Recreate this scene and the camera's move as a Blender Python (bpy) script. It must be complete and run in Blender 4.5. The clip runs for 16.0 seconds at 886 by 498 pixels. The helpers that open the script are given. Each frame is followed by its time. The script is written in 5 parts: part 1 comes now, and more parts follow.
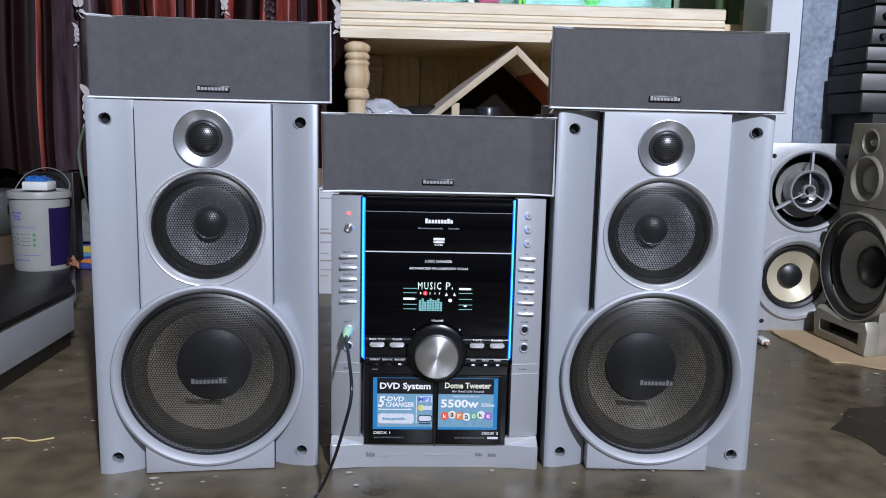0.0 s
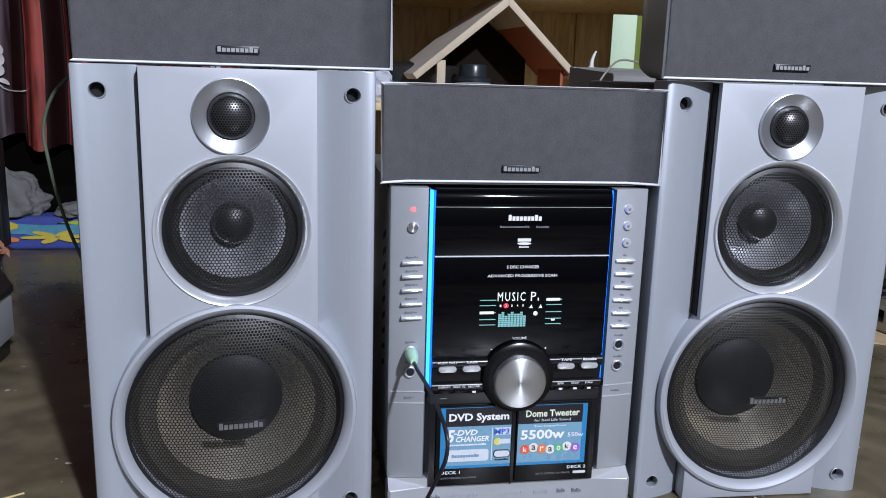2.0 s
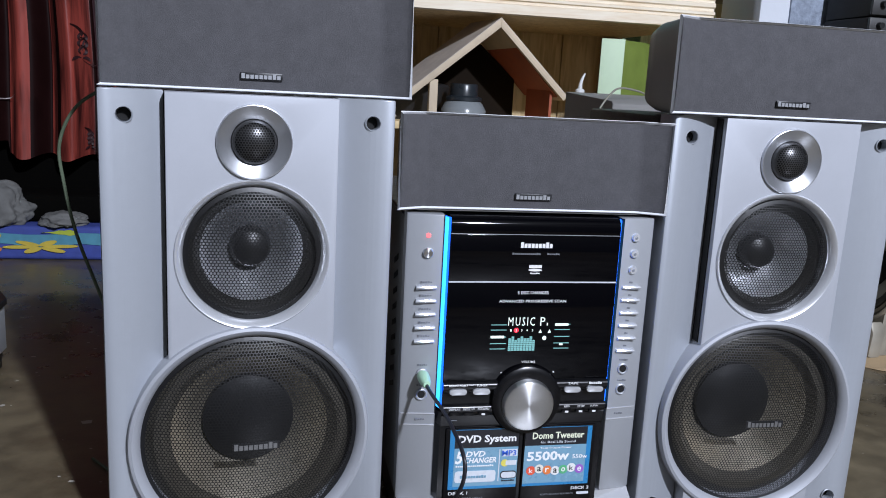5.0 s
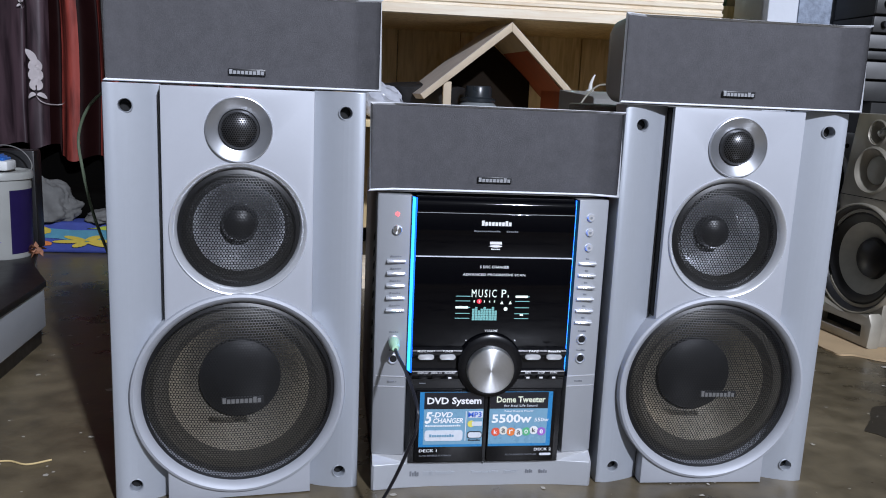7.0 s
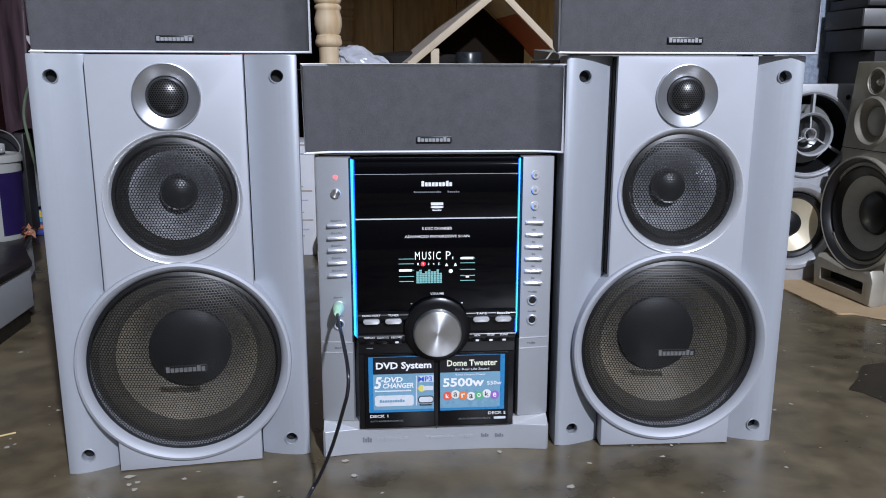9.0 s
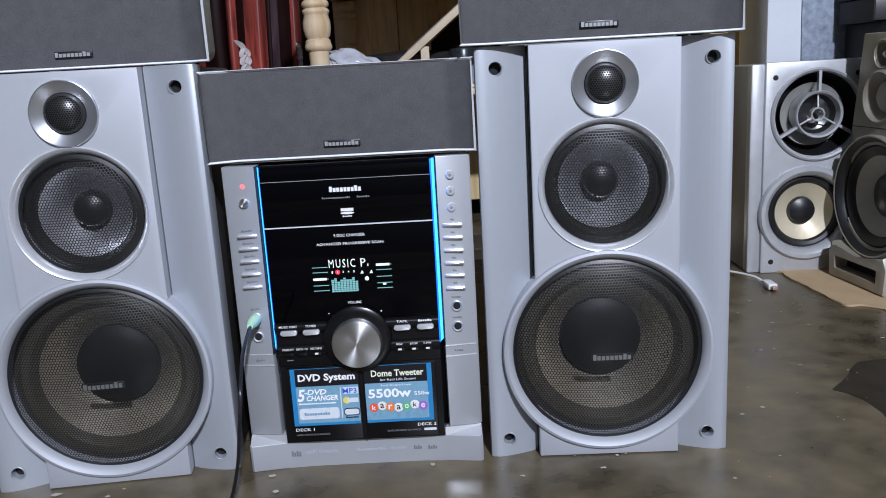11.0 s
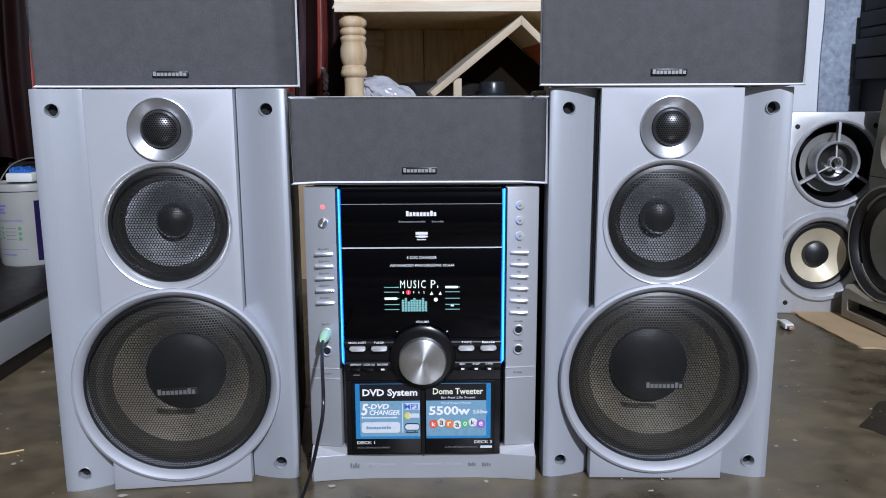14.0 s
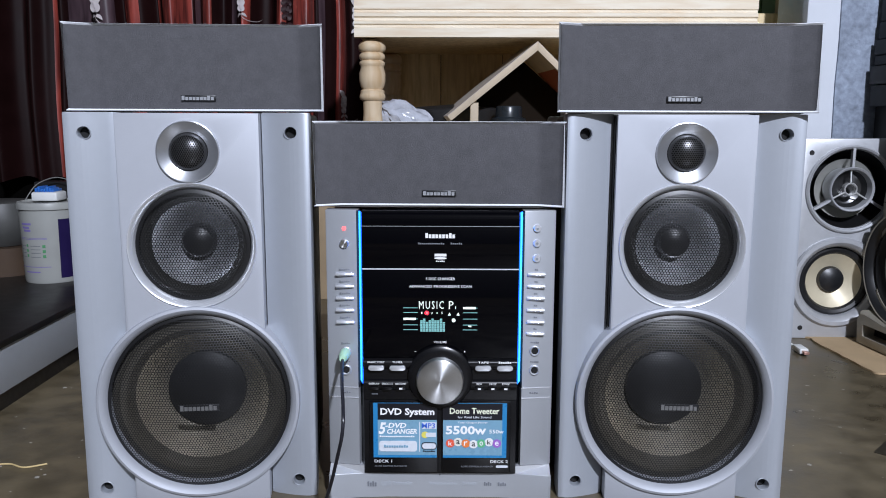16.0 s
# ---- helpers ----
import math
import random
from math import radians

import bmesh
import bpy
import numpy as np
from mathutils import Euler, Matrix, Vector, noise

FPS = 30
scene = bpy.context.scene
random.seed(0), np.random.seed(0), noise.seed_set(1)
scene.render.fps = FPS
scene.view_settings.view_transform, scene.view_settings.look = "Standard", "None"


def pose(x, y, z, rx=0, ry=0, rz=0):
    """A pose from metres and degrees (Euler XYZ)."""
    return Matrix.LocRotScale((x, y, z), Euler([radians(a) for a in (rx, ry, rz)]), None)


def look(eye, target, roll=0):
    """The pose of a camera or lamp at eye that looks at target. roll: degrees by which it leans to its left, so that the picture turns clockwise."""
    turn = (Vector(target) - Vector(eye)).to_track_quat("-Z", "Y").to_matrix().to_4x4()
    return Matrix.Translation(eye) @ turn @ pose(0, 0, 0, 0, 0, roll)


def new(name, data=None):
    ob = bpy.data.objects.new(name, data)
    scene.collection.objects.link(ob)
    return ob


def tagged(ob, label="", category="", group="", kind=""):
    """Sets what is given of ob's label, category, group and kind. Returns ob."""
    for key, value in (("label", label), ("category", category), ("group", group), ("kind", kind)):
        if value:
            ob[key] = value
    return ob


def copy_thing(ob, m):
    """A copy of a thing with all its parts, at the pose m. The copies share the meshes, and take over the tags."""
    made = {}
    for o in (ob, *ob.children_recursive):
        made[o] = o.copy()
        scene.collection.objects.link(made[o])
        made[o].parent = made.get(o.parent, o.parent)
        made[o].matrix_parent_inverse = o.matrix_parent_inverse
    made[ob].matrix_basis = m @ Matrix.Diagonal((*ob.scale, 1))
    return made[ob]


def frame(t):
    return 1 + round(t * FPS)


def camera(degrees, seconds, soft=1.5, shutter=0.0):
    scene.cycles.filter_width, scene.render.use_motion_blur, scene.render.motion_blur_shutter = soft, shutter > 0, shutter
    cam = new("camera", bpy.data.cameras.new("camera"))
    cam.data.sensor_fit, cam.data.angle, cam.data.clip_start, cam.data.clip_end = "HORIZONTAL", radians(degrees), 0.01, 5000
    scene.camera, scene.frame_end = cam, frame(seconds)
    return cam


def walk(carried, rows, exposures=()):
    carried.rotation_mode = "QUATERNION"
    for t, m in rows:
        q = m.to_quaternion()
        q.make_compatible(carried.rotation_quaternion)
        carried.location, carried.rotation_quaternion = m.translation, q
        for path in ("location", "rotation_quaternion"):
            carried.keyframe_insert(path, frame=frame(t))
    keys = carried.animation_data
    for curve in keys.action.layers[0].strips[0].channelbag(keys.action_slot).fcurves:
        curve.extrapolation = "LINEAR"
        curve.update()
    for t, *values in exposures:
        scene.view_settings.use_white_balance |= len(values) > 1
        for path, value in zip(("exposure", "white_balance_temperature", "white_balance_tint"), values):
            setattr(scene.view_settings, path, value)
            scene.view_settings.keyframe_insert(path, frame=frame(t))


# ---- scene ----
cam = camera(57.5, 16.0, 1.0)
PATH = [
    (0, (0.016, 0.0, 0.419), (0.08, 1.975, 0.114), 1.3),
    (0.5, (0.014, -0.001, 0.416), (0.103, 1.971, 0.096), 1.3),
    (1, (0.001, 0.015, 0.415), (0.146, 1.976, 0.046), 1.1),
    (1.5, (-0.064, 0.108, 0.423), (0.161, 2.055, 0.023), 0.9),
    (2, (-0.153, 0.203, 0.437), (0.152, 2.134, 0.017), 1.7),
    (2.5, (-0.206, 0.244, 0.431), (0.211, 2.154, 0.012), 2.4),
    (3, (-0.216, 0.237, 0.434), (0.226, 2.142, 0.014), 2.9),
    (3.5, (-0.216, 0.23, 0.439), (0.233, 2.133, 0.018), 3.1),
    (4, (-0.222, 0.228, 0.443), (0.238, 2.129, 0.029), 3.4),
    (4.2, (-0.223, 0.223, 0.445), (0.231, 2.129, 0.043), 3.3),
    (6.3, (-0.131, 0.131, 0.462), (0.123, 2.076, 0.071), 2.6),
    (6.5, (-0.127, 0.117, 0.457), (0.122, 2.064, 0.072), 2.5),
    (7, (-0.122, 0.096, 0.441), (0.124, 2.044, 0.064), 2.5),
    (7.5, (-0.106, 0.091, 0.442), (0.126, 2.039, 0.05), 2.5),
    (8, (-0.095, 0.088, 0.437), (0.116, 2.034, 0.029), 2.0),
    (8.5, (-0.057, 0.092, 0.429), (0.134, 2.038, 0.004), 1.3),
    (9, (-0.013, 0.098, 0.424), (0.128, 2.045, -0.01), 0.1),
    (9.5, (0.031, 0.106, 0.419), (0.13, 2.055, -0.02), -1.3),
    (9.7, (0.055, 0.107, 0.418), (0.141, 2.057, -0.02), -1.8),
    (11.8, (0.171, 0.165, 0.425), (0.081, 2.116, -0.008), -3.3),
    (12, (0.17, 0.173, 0.431), (0.095, 2.125, 0.001), -3.0),
    (12.5, (0.142, 0.17, 0.426), (0.122, 2.125, 0.004), -1.7),
    (13, (0.09, 0.152, 0.441), (0.108, 2.109, 0.027), -0.8),
    (13.5, (0.074, 0.111, 0.424), (0.087, 2.07, 0.021), -0.6),
    (14, (0.063, 0.085, 0.43), (0.066, 2.05, 0.058), -0.2),
    (14.5, (0.055, 0.073, 0.434), (0.046, 2.043, 0.093), 0.1),
    (15, (0.054, 0.069, 0.433), (0.036, 2.044, 0.12), 0.2),
    (15.5, (0.055, 0.067, 0.434), (0.031, 2.044, 0.128), 0.2),
    (16, (0.057, 0.068, 0.433), (0.028, 2.042, 0.114), 0.2),
]
walk(cam, [(t, look(eye, target, roll)) for t, eye, target, roll in PATH],
     exposures=((0, 0), (9.7, 0), (11.8, -0.08), (12.5, -0.12), (13.5, -0.03), (16, 0)))

# ---------------------------------------------------------------- light
BULB = (0.88, -1.90, 2.32)
world = bpy.data.worlds.new("room_air")
scene.world = world
world.use_nodes = True
world.node_tree.nodes["Background"].inputs[0].default_value = (0.6, 0.7, 0.85, 1)
world.node_tree.nodes["Background"].inputs[1].default_value = 0.0015
bulb = bpy.data.lights.new("bulb_light", "POINT")
bulb.energy, bulb.color, bulb.shadow_soft_size = 700, (0.87, 0.93, 1.10), 0.06
new("bulb_light", bulb).matrix_world = pose(*BULB)

# ---------------------------------------------------------------- materials
MATS = {}


def material(name, base, rough=0.5, metal=0.0, vary=0.12, scale=40.0, bump=0.0, bump_scale=200.0, coat=0.0, spec=0.5,
             emit=None, power=0.0, second=None, aniso=0.0, trans=0.0, sheen=0.0, wear=0.06):
    if name in MATS:
        return MATS[name]
    m = bpy.data.materials.new(name)
    m.use_nodes = True
    nt = m.node_tree
    p = nt.nodes["Principled BSDF"]
    co = nt.nodes.new("ShaderNodeTexCoord")
    if vary > 0 or second:
        n1, n2 = nt.nodes.new("ShaderNodeTexNoise"), nt.nodes.new("ShaderNodeTexNoise")
        n1.inputs["Scale"].default_value, n1.inputs["Detail"].default_value = scale, 5
        n2.inputs["Scale"].default_value, n2.inputs["Detail"].default_value = scale * 0.13, 3
        for n in (n1, n2):
            nt.links.new(co.outputs["Object"], n.inputs["Vector"])
        add = nt.nodes.new("ShaderNodeMath")
        add.operation = "ADD"
        nt.links.new(n1.outputs["Fac"], add.inputs[0])
        nt.links.new(n2.outputs["Fac"], add.inputs[1])
        ramp = nt.nodes.new("ShaderNodeMapRange")
        ramp.inputs[1].default_value, ramp.inputs[2].default_value = 0.7, 1.3
        nt.links.new(add.outputs[0], ramp.inputs[0])
        mix = nt.nodes.new("ShaderNodeMix")
        mix.data_type = "RGBA"
        a = tuple(c * (1 - vary) for c in base)
        b = second or tuple(min(1, c * (1 + vary)) for c in base)
        mix.inputs[6].default_value, mix.inputs[7].default_value = (*a, 1), (*b, 1)
        nt.links.new(ramp.outputs[0], mix.inputs[0])
        nt.links.new(mix.outputs[2], p.inputs["Base Color"])
        rr = nt.nodes.new("ShaderNodeMapRange")
        rr.inputs[1].default_value, rr.inputs[2].default_value = 0.7, 1.3
        rr.inputs[3].default_value, rr.inputs[4].default_value = max(0, rough - wear), min(1, rough + wear)
        nt.links.new(add.outputs[0], rr.inputs[0])
        nt.links.new(rr.outputs[0], p.inputs["Roughness"])
    else:
        p.inputs["Base Color"].default_value = (*base, 1)
        p.inputs["Roughness"].default_value = rough
    p.inputs["Metallic"].default_value = metal
    p.inputs["Coat Weight"].default_value = coat
    p.inputs["Coat Roughness"].default_value = 0.08
    p.inputs["Specular IOR Level"].default_value = spec
    p.inputs["Anisotropic"].default_value = aniso
    p.inputs["Transmission Weight"].default_value = trans
    p.inputs["Sheen Weight"].default_value = sheen
    if emit:
        p.inputs["Emission Color"].default_value = (*emit, 1)
        p.inputs["Emission Strength"].default_value = power
    if bump > 0:
        nb = nt.nodes.new("ShaderNodeTexNoise")
        nb.inputs["Scale"].default_value, nb.inputs["Detail"].default_value = bump_scale, 4
        nt.links.new(co.outputs["Object"], nb.inputs["Vector"])
        b = nt.nodes.new("ShaderNodeBump")
        b.inputs["Strength"].default_value, b.inputs["Distance"].default_value = bump, 0.002
        nt.links.new(nb.outputs["Fac"], b.inputs["Height"])
        nt.links.new(b.outputs[0], p.inputs["Normal"])
    MATS[name] = m
    return m


def wood(name, light, dark, along="X", rough=0.55, scale=9.0):
    """Pine with long grain lines and a few knots; satin takes its streaks as fold shade."""
    if name in MATS:
        return MATS[name]
    m = material(name, light, rough, vary=0.05)
    nt = m.node_tree
    p = nt.nodes["Principled BSDF"]
    co = nt.nodes.new("ShaderNodeTexCoord")
    mp = nt.nodes.new("ShaderNodeMapping")
    mp.inputs["Scale"].default_value = {"X": (1, 9, 9), "Y": (9, 1, 9), "Z": (9, 9, 1)}[along]
    n = nt.nodes.new("ShaderNodeTexNoise")
    n.inputs["Scale"].default_value, n.inputs["Detail"].default_value, n.inputs["Distortion"].default_value = scale, 6, 0.6
    v = nt.nodes.new("ShaderNodeTexVoronoi")
    v.inputs["Scale"].default_value = scale * 0.28
    nt.links.new(co.outputs["Object"], mp.inputs[0])
    nt.links.new(mp.outputs[0], n.inputs["Vector"])
    nt.links.new(mp.outputs[0], v.inputs["Vector"])
    mr = nt.nodes.new("ShaderNodeMapRange")
    mr.inputs[1].default_value, mr.inputs[2].default_value = 0.38, 0.68
    nt.links.new(n.outputs["Fac"], mr.inputs[0])
    kn = nt.nodes.new("ShaderNodeMapRange")
    kn.inputs[1].default_value, kn.inputs[2].default_value, kn.inputs[3].default_value, kn.inputs[4].default_value = 0.05, 0.16, 0.8, 0.0
    nt.links.new(v.outputs["Distance"], kn.inputs[0])
    mx = nt.nodes.new("ShaderNodeMath")
    mx.operation = "MAXIMUM"
    nt.links.new(mr.outputs[0], mx.inputs[0])
    nt.links.new(kn.outputs[0], mx.inputs[1])
    mix = nt.nodes.new("ShaderNodeMix")
    mix.data_type = "RGBA"
    mix.inputs[6].default_value, mix.inputs[7].default_value = (*light, 1), (*dark, 1)
    nt.links.new(mx.outputs[0], mix.inputs[0])
    nt.links.new(mix.outputs[2], p.inputs["Base Color"])
    return m


SILVER = material("silver_paint", (0.385, 0.40, 0.435), 0.56, 0.22, vary=0.015, scale=900, bump=0.02, bump_scale=2500, wear=0.008)
SILVER_WING = material("silver_paint_side", (0.385, 0.41, 0.45), 0.42, 0.35, vary=0.015, scale=900, bump=0.02, bump_scale=2500, wear=0.008)
SILVER_UNIT = material("silver_plastic", (0.38, 0.395, 0.42), 0.4, 0.3, vary=0.015, scale=700, bump=0.02, bump_scale=2500, wear=0.008)
BRIGHT = material("bright_silver", (0.78, 0.8, 0.84), 0.25, 0.6, vary=0.02, scale=300, wear=0.008)
BRUSHED = material("spun_aluminium", (0.72, 0.73, 0.75), 0.33, 1.0, vary=0.03, scale=300, aniso=0.85, wear=0.008)
BRUSHED.node_tree.nodes["Principled BSDF"].inputs["Anisotropic Rotation"].default_value = 0.25
FRAME_SILVER = material("frame_silver", (0.80, 0.82, 0.86), 0.3, 0.1, vary=0.03, scale=200, wear=0.02)
FLANGE = material("flange_aluminium", (0.62, 0.64, 0.68), 0.36, 0.9, vary=0.02, scale=300, wear=0.01, aniso=0.6)
VINYL = material("black_vinyl", (0.018, 0.017, 0.017), 0.55, vary=0.2, scale=60, bump=0.15, bump_scale=500)
BLACK = material("black_plastic", (0.012, 0.012, 0.013), 0.38, vary=0.15, scale=90)
GLOSS = material("gloss_black", (0.0012, 0.0012, 0.002), 0.06, vary=0.0, spec=0.15)
SATIN = material("satin_black", (0.004, 0.004, 0.005), 0.26, vary=0.0, spec=0.4)
HOLE = material("dark_hole", (0.006, 0.006, 0.006), 0.9, vary=0.0)
GRILLE = material("grille_metal", (0.008, 0.008, 0.0085), 0.36, 0.1, vary=0.1, scale=500, wear=0.008, spec=0.5)
DOME_MESH = material("tweeter_metal", (0.09, 0.09, 0.092), 0.3, 0.8, vary=0.1, scale=500, wear=0.008)
RUBBER = material("rubber_surround", (0.022, 0.021, 0.019), 0.42, vary=0.1, scale=200)
SURROUND = material("olive_surround", (0.075, 0.068, 0.054), 0.42, vary=0.1, scale=200)
WOOFER = material("bronze_cone", (0.38, 0.345, 0.275), 0.42, 0.65, vary=0.08, scale=120, bump=0.05, bump_scale=600)
MIDCONE = material("grey_cone", (0.62, 0.63, 0.66), 0.36, 0.8, vary=0.06, scale=120)
CAP = material("dust_cap", (0.012, 0.0125, 0.014), 0.35, vary=0.1, scale=200)
CLOTH = material("grille_cloth", (0.088, 0.087, 0.093), 0.9, vary=0.12, scale=600, bump=0.45, bump_scale=1800, spec=0.15)
GREY_CASE = material("grey_case", (0.22, 0.215, 0.205), 0.5, 0.1, vary=0.05, scale=60)
WHITE_INK = material("white_ink", (0.82, 0.82, 0.84), 0.4, vary=0.0)
BADGE_GREY = material("badge_grey", (0.36, 0.37, 0.39), 0.35, 0.3, vary=0.0)
# panel print lifted by a faint glow of its own, though unlit ink
PANEL_INK_GLOW = material("panel_ink_glow", (0.7, 0.7, 0.72), 0.4, vary=0.0, emit=(0.7, 0.75, 0.8), power=0.12)
GREY_INK = material("grey_ink", (0.17, 0.18, 0.2), 0.5, vary=0.0)
BLUE_LED = material("blue_light_guide", (0.02, 0.1, 0.4), 0.3, vary=0.0, emit=(0.004, 0.11, 1.0), power=2.6)
BLUE_CORE = material("blue_light_core", (0.1, 0.3, 0.6), 0.3, vary=0.0, emit=(0.03, 0.36, 1.0), power=3.0)
RED_LED = material("red_lamp", (0.5, 0.02, 0.02), 0.3, vary=0.0, emit=(1.0, 0.1, 0.12), power=3.0)
SEG_WHITE = material("display_white", (0.1, 0.1, 0.1), 0.3, vary=0.0, emit=(0.85, 1.0, 1.0), power=1.1)
SEG_CYAN = material("display_cyan", (0.05, 0.1, 0.1), 0.3, vary=0.0, emit=(0.32, 0.78, 0.85), power=0.6)
SEG_RED = material("display_red", (0.1, 0.01, 0.01), 0.3, vary=0.0, emit=(1.0, 0.03, 0.08), power=1.2)
LABEL_BLUE = material("label_blue", (0.02, 0.20, 0.44), 0.3, vary=0.04, scale=200)
LABEL_PALE = material("label_pale_blue", (0.17, 0.33, 0.45), 0.3, vary=0.06, scale=200)
LABEL_BLACK = material("label_black", (0.008, 0.008, 0.012), 0.3, vary=0.0)
LABEL_SILVER = material("label_silver", (0.62, 0.65, 0.7), 0.3, vary=0.05, scale=200)
LABEL_CREAM = material("label_cream", (0.72, 0.74, 0.58), 0.35, vary=0.0)
PLUG_GREEN = material("pale_green_plastic", (0.45, 0.72, 0.5), 0.35, vary=0.04, scale=100)
CABLE = material("black_cable", (0.014, 0.014, 0.02), 0.38, vary=0.0)
PINE = wood("pine", (0.86, 0.77, 0.61), (0.76, 0.62, 0.44))
PINE_UP = wood("pine_upright", (0.70, 0.54, 0.35), (0.5, 0.34, 0.18), "Z")
PINE_BACK = wood("old_pine_panel", (0.80, 0.62, 0.34), (0.58, 0.42, 0.20), "Z")
PINE_FINE = wood("turned_pine", (0.70, 0.56, 0.38), (0.55, 0.38, 0.21), "Z", scale=5)

turn = BRUSHED.node_tree.nodes.new("ShaderNodeTangent")
turn.direction_type, turn.axis = "RADIAL", "Y"
BRUSHED.node_tree.links.new(turn.outputs[0], BRUSHED.node_tree.nodes["Principled BSDF"].inputs["Tangent"])
FLANGE.node_tree.nodes["Principled BSDF"].inputs["Anisotropic Rotation"].default_value = 0.25
spin = FLANGE.node_tree.nodes.new("ShaderNodeTangent")
spin.direction_type, spin.axis = "RADIAL", "Y"
FLANGE.node_tree.links.new(spin.outputs[0], FLANGE.node_tree.nodes["Principled BSDF"].inputs["Tangent"])

# ---------------------------------------------------------------- mesh helpers


def thing(name, m, label, category, group="", kind=""):
    e = new(name)
    e.empty_display_size = 0.05
    e.matrix_world = m
    return tagged(e, label, category, group, kind)


def finish(me, angle=35):
    for p in me.polygons:
        p.use_smooth = p.area < 0.0004 or max(abs(c) for c in p.normal) < 0.9995
    me.set_sharp_from_angle(angle=radians(angle))


def part(name, bm, mat, parent=None, label="", angle=35, recalc=True):
    if recalc:
        bmesh.ops.recalc_face_normals(bm, faces=bm.faces)
    me = bpy.data.meshes.new(name)
    bm.to_mesh(me)
    bm.free()
    for m in (mat if isinstance(mat, (list, tuple)) else [mat]):
        me.materials.append(m)
    finish(me, angle)
    ob = new(name, me)
    ob.parent = parent
    if label:
        ob["label"] = label
    return ob


def structure(name, bm, mat, label, category):
    return tagged(part(name, bm, mat), label, category, kind="structure")


def box(x0, x1, y0, y1, z0, z1, bevel=0.0, bm=None, seg=2):
    bm = bm or bmesh.new()
    r = bmesh.ops.create_cube(bm, size=1, matrix=Matrix.Translation(((x0 + x1) / 2, (y0 + y1) / 2, (z0 + z1) / 2))
                              @ Matrix.Diagonal((abs(x1 - x0), abs(y1 - y0), abs(z1 - z0), 1)))
    if bevel > 0:
        edges = list({e for v in r["verts"] for e in v.link_edges})
        bmesh.ops.bevel(bm, geom=edges, offset=bevel, segments=seg, profile=0.5, affect="EDGES")
    return bm


def prism(pts, lo, hi, axis="z", bm=None, bevel=0.0):
    """A polygon drawn in the other two axes, pushed from lo to hi along the axis."""
    bm = bm or bmesh.new()

    def at(a, b, c):
        return {"z": (a, b, c), "y": (a, c, b), "x": (c, a, b)}[axis]
    low = [bm.verts.new(at(a, b, lo)) for a, b in pts]
    top = [bm.verts.new(at(a, b, hi)) for a, b in pts]
    n = len(pts)
    fs = [bm.faces.new(low[::-1]), bm.faces.new(top)]
    for i in range(n):
        fs.append(bm.faces.new((low[i], low[(i + 1) % n], top[(i + 1) % n], top[i])))
    if bevel > 0:
        edges = list(fs[0].edges) + list(fs[1].edges)
        bmesh.ops.bevel(bm, geom=edges, offset=bevel, segments=2, profile=0.5, affect="EDGES")
    return bm


def lathe(profile, cx=0.0, cz=0.0, cy=0.0, axis="y", n=64, bm=None):
    """Turned form: (radius, height) pairs round the y axis (height runs away from the viewer) or the z axis."""
    bm = bm or bmesh.new()
    rings = []
    for r, h in profile:
        if r < 1e-6:
            p = (cx, cy + h, cz) if axis == "y" else (cx, cy, cz + h)
            rings.append([bm.verts.new(p)])
            continue
        ring = []
        for i in range(n):
            a = 2 * math.pi * i / n
            c, s = r * math.cos(a), r * math.sin(a)
            ring.append(bm.verts.new((cx + c, cy + h, cz + s) if axis == "y" else (cx + c, cy + s, cz + h)))
        rings.append(ring)
    for a, b in zip(rings, rings[1:]):
        for i in range(n):
            j = (i + 1) % n
            if len(a) == 1 and len(b) == 1:
                continue
            if len(a) == 1:
                bm.faces.new((a[0], b[i], b[j]))
            elif len(b) == 1:
                bm.faces.new((a[i], a[j], b[0]))
            else:
                bm.faces.new((a[i], a[j], b[j], b[i]))
    return bm


def spline(pts, n=8):
    out = []
    q = [Vector(p) for p in pts]
    q = [q[0] * 2 - q[1]] + q + [q[-1] * 2 - q[-2]]
    for i in range(1, len(q) - 2):
        for k in range(n):
            t = k / n
            a, b, c, d = q[i - 1], q[i], q[i + 1], q[i + 2]
            out.append(0.5 * (2 * b + (c - a) * t + (2 * a - 5 * b + 4 * c - d) * t * t + (3 * b - a - 3 * c + d) * t ** 3))
    out.append(q[-2])
    return out


def tube(pts, r, n=10, smooth=8, bm=None):
    bm = bm or bmesh.new()
    path = spline(pts, smooth) if smooth else [Vector(p) for p in pts]
    rings = []
    up = Vector((0.31, 0.2, 0.93))
    for i, p in enumerate(path):
        d = (path[min(i + 1, len(path) - 1)] - path[max(i - 1, 0)]).normalized()
        s = d.cross(up).normalized()
        u = s.cross(d).normalized()
        rad = r(i / (len(path) - 1)) if callable(r) else r
        rings.append([bm.verts.new(p + rad * (math.cos(2 * math.pi * k / n) * s + math.sin(2 * math.pi * k / n) * u)) for k in range(n)])
    for a, b in zip(rings, rings[1:]):
        for k in range(n):
            bm.faces.new((a[k], a[(k + 1) % n], b[(k + 1) % n], b[k]))
    bm.faces.new(rings[0][::-1])
    bm.faces.new(rings[-1])
    return bm


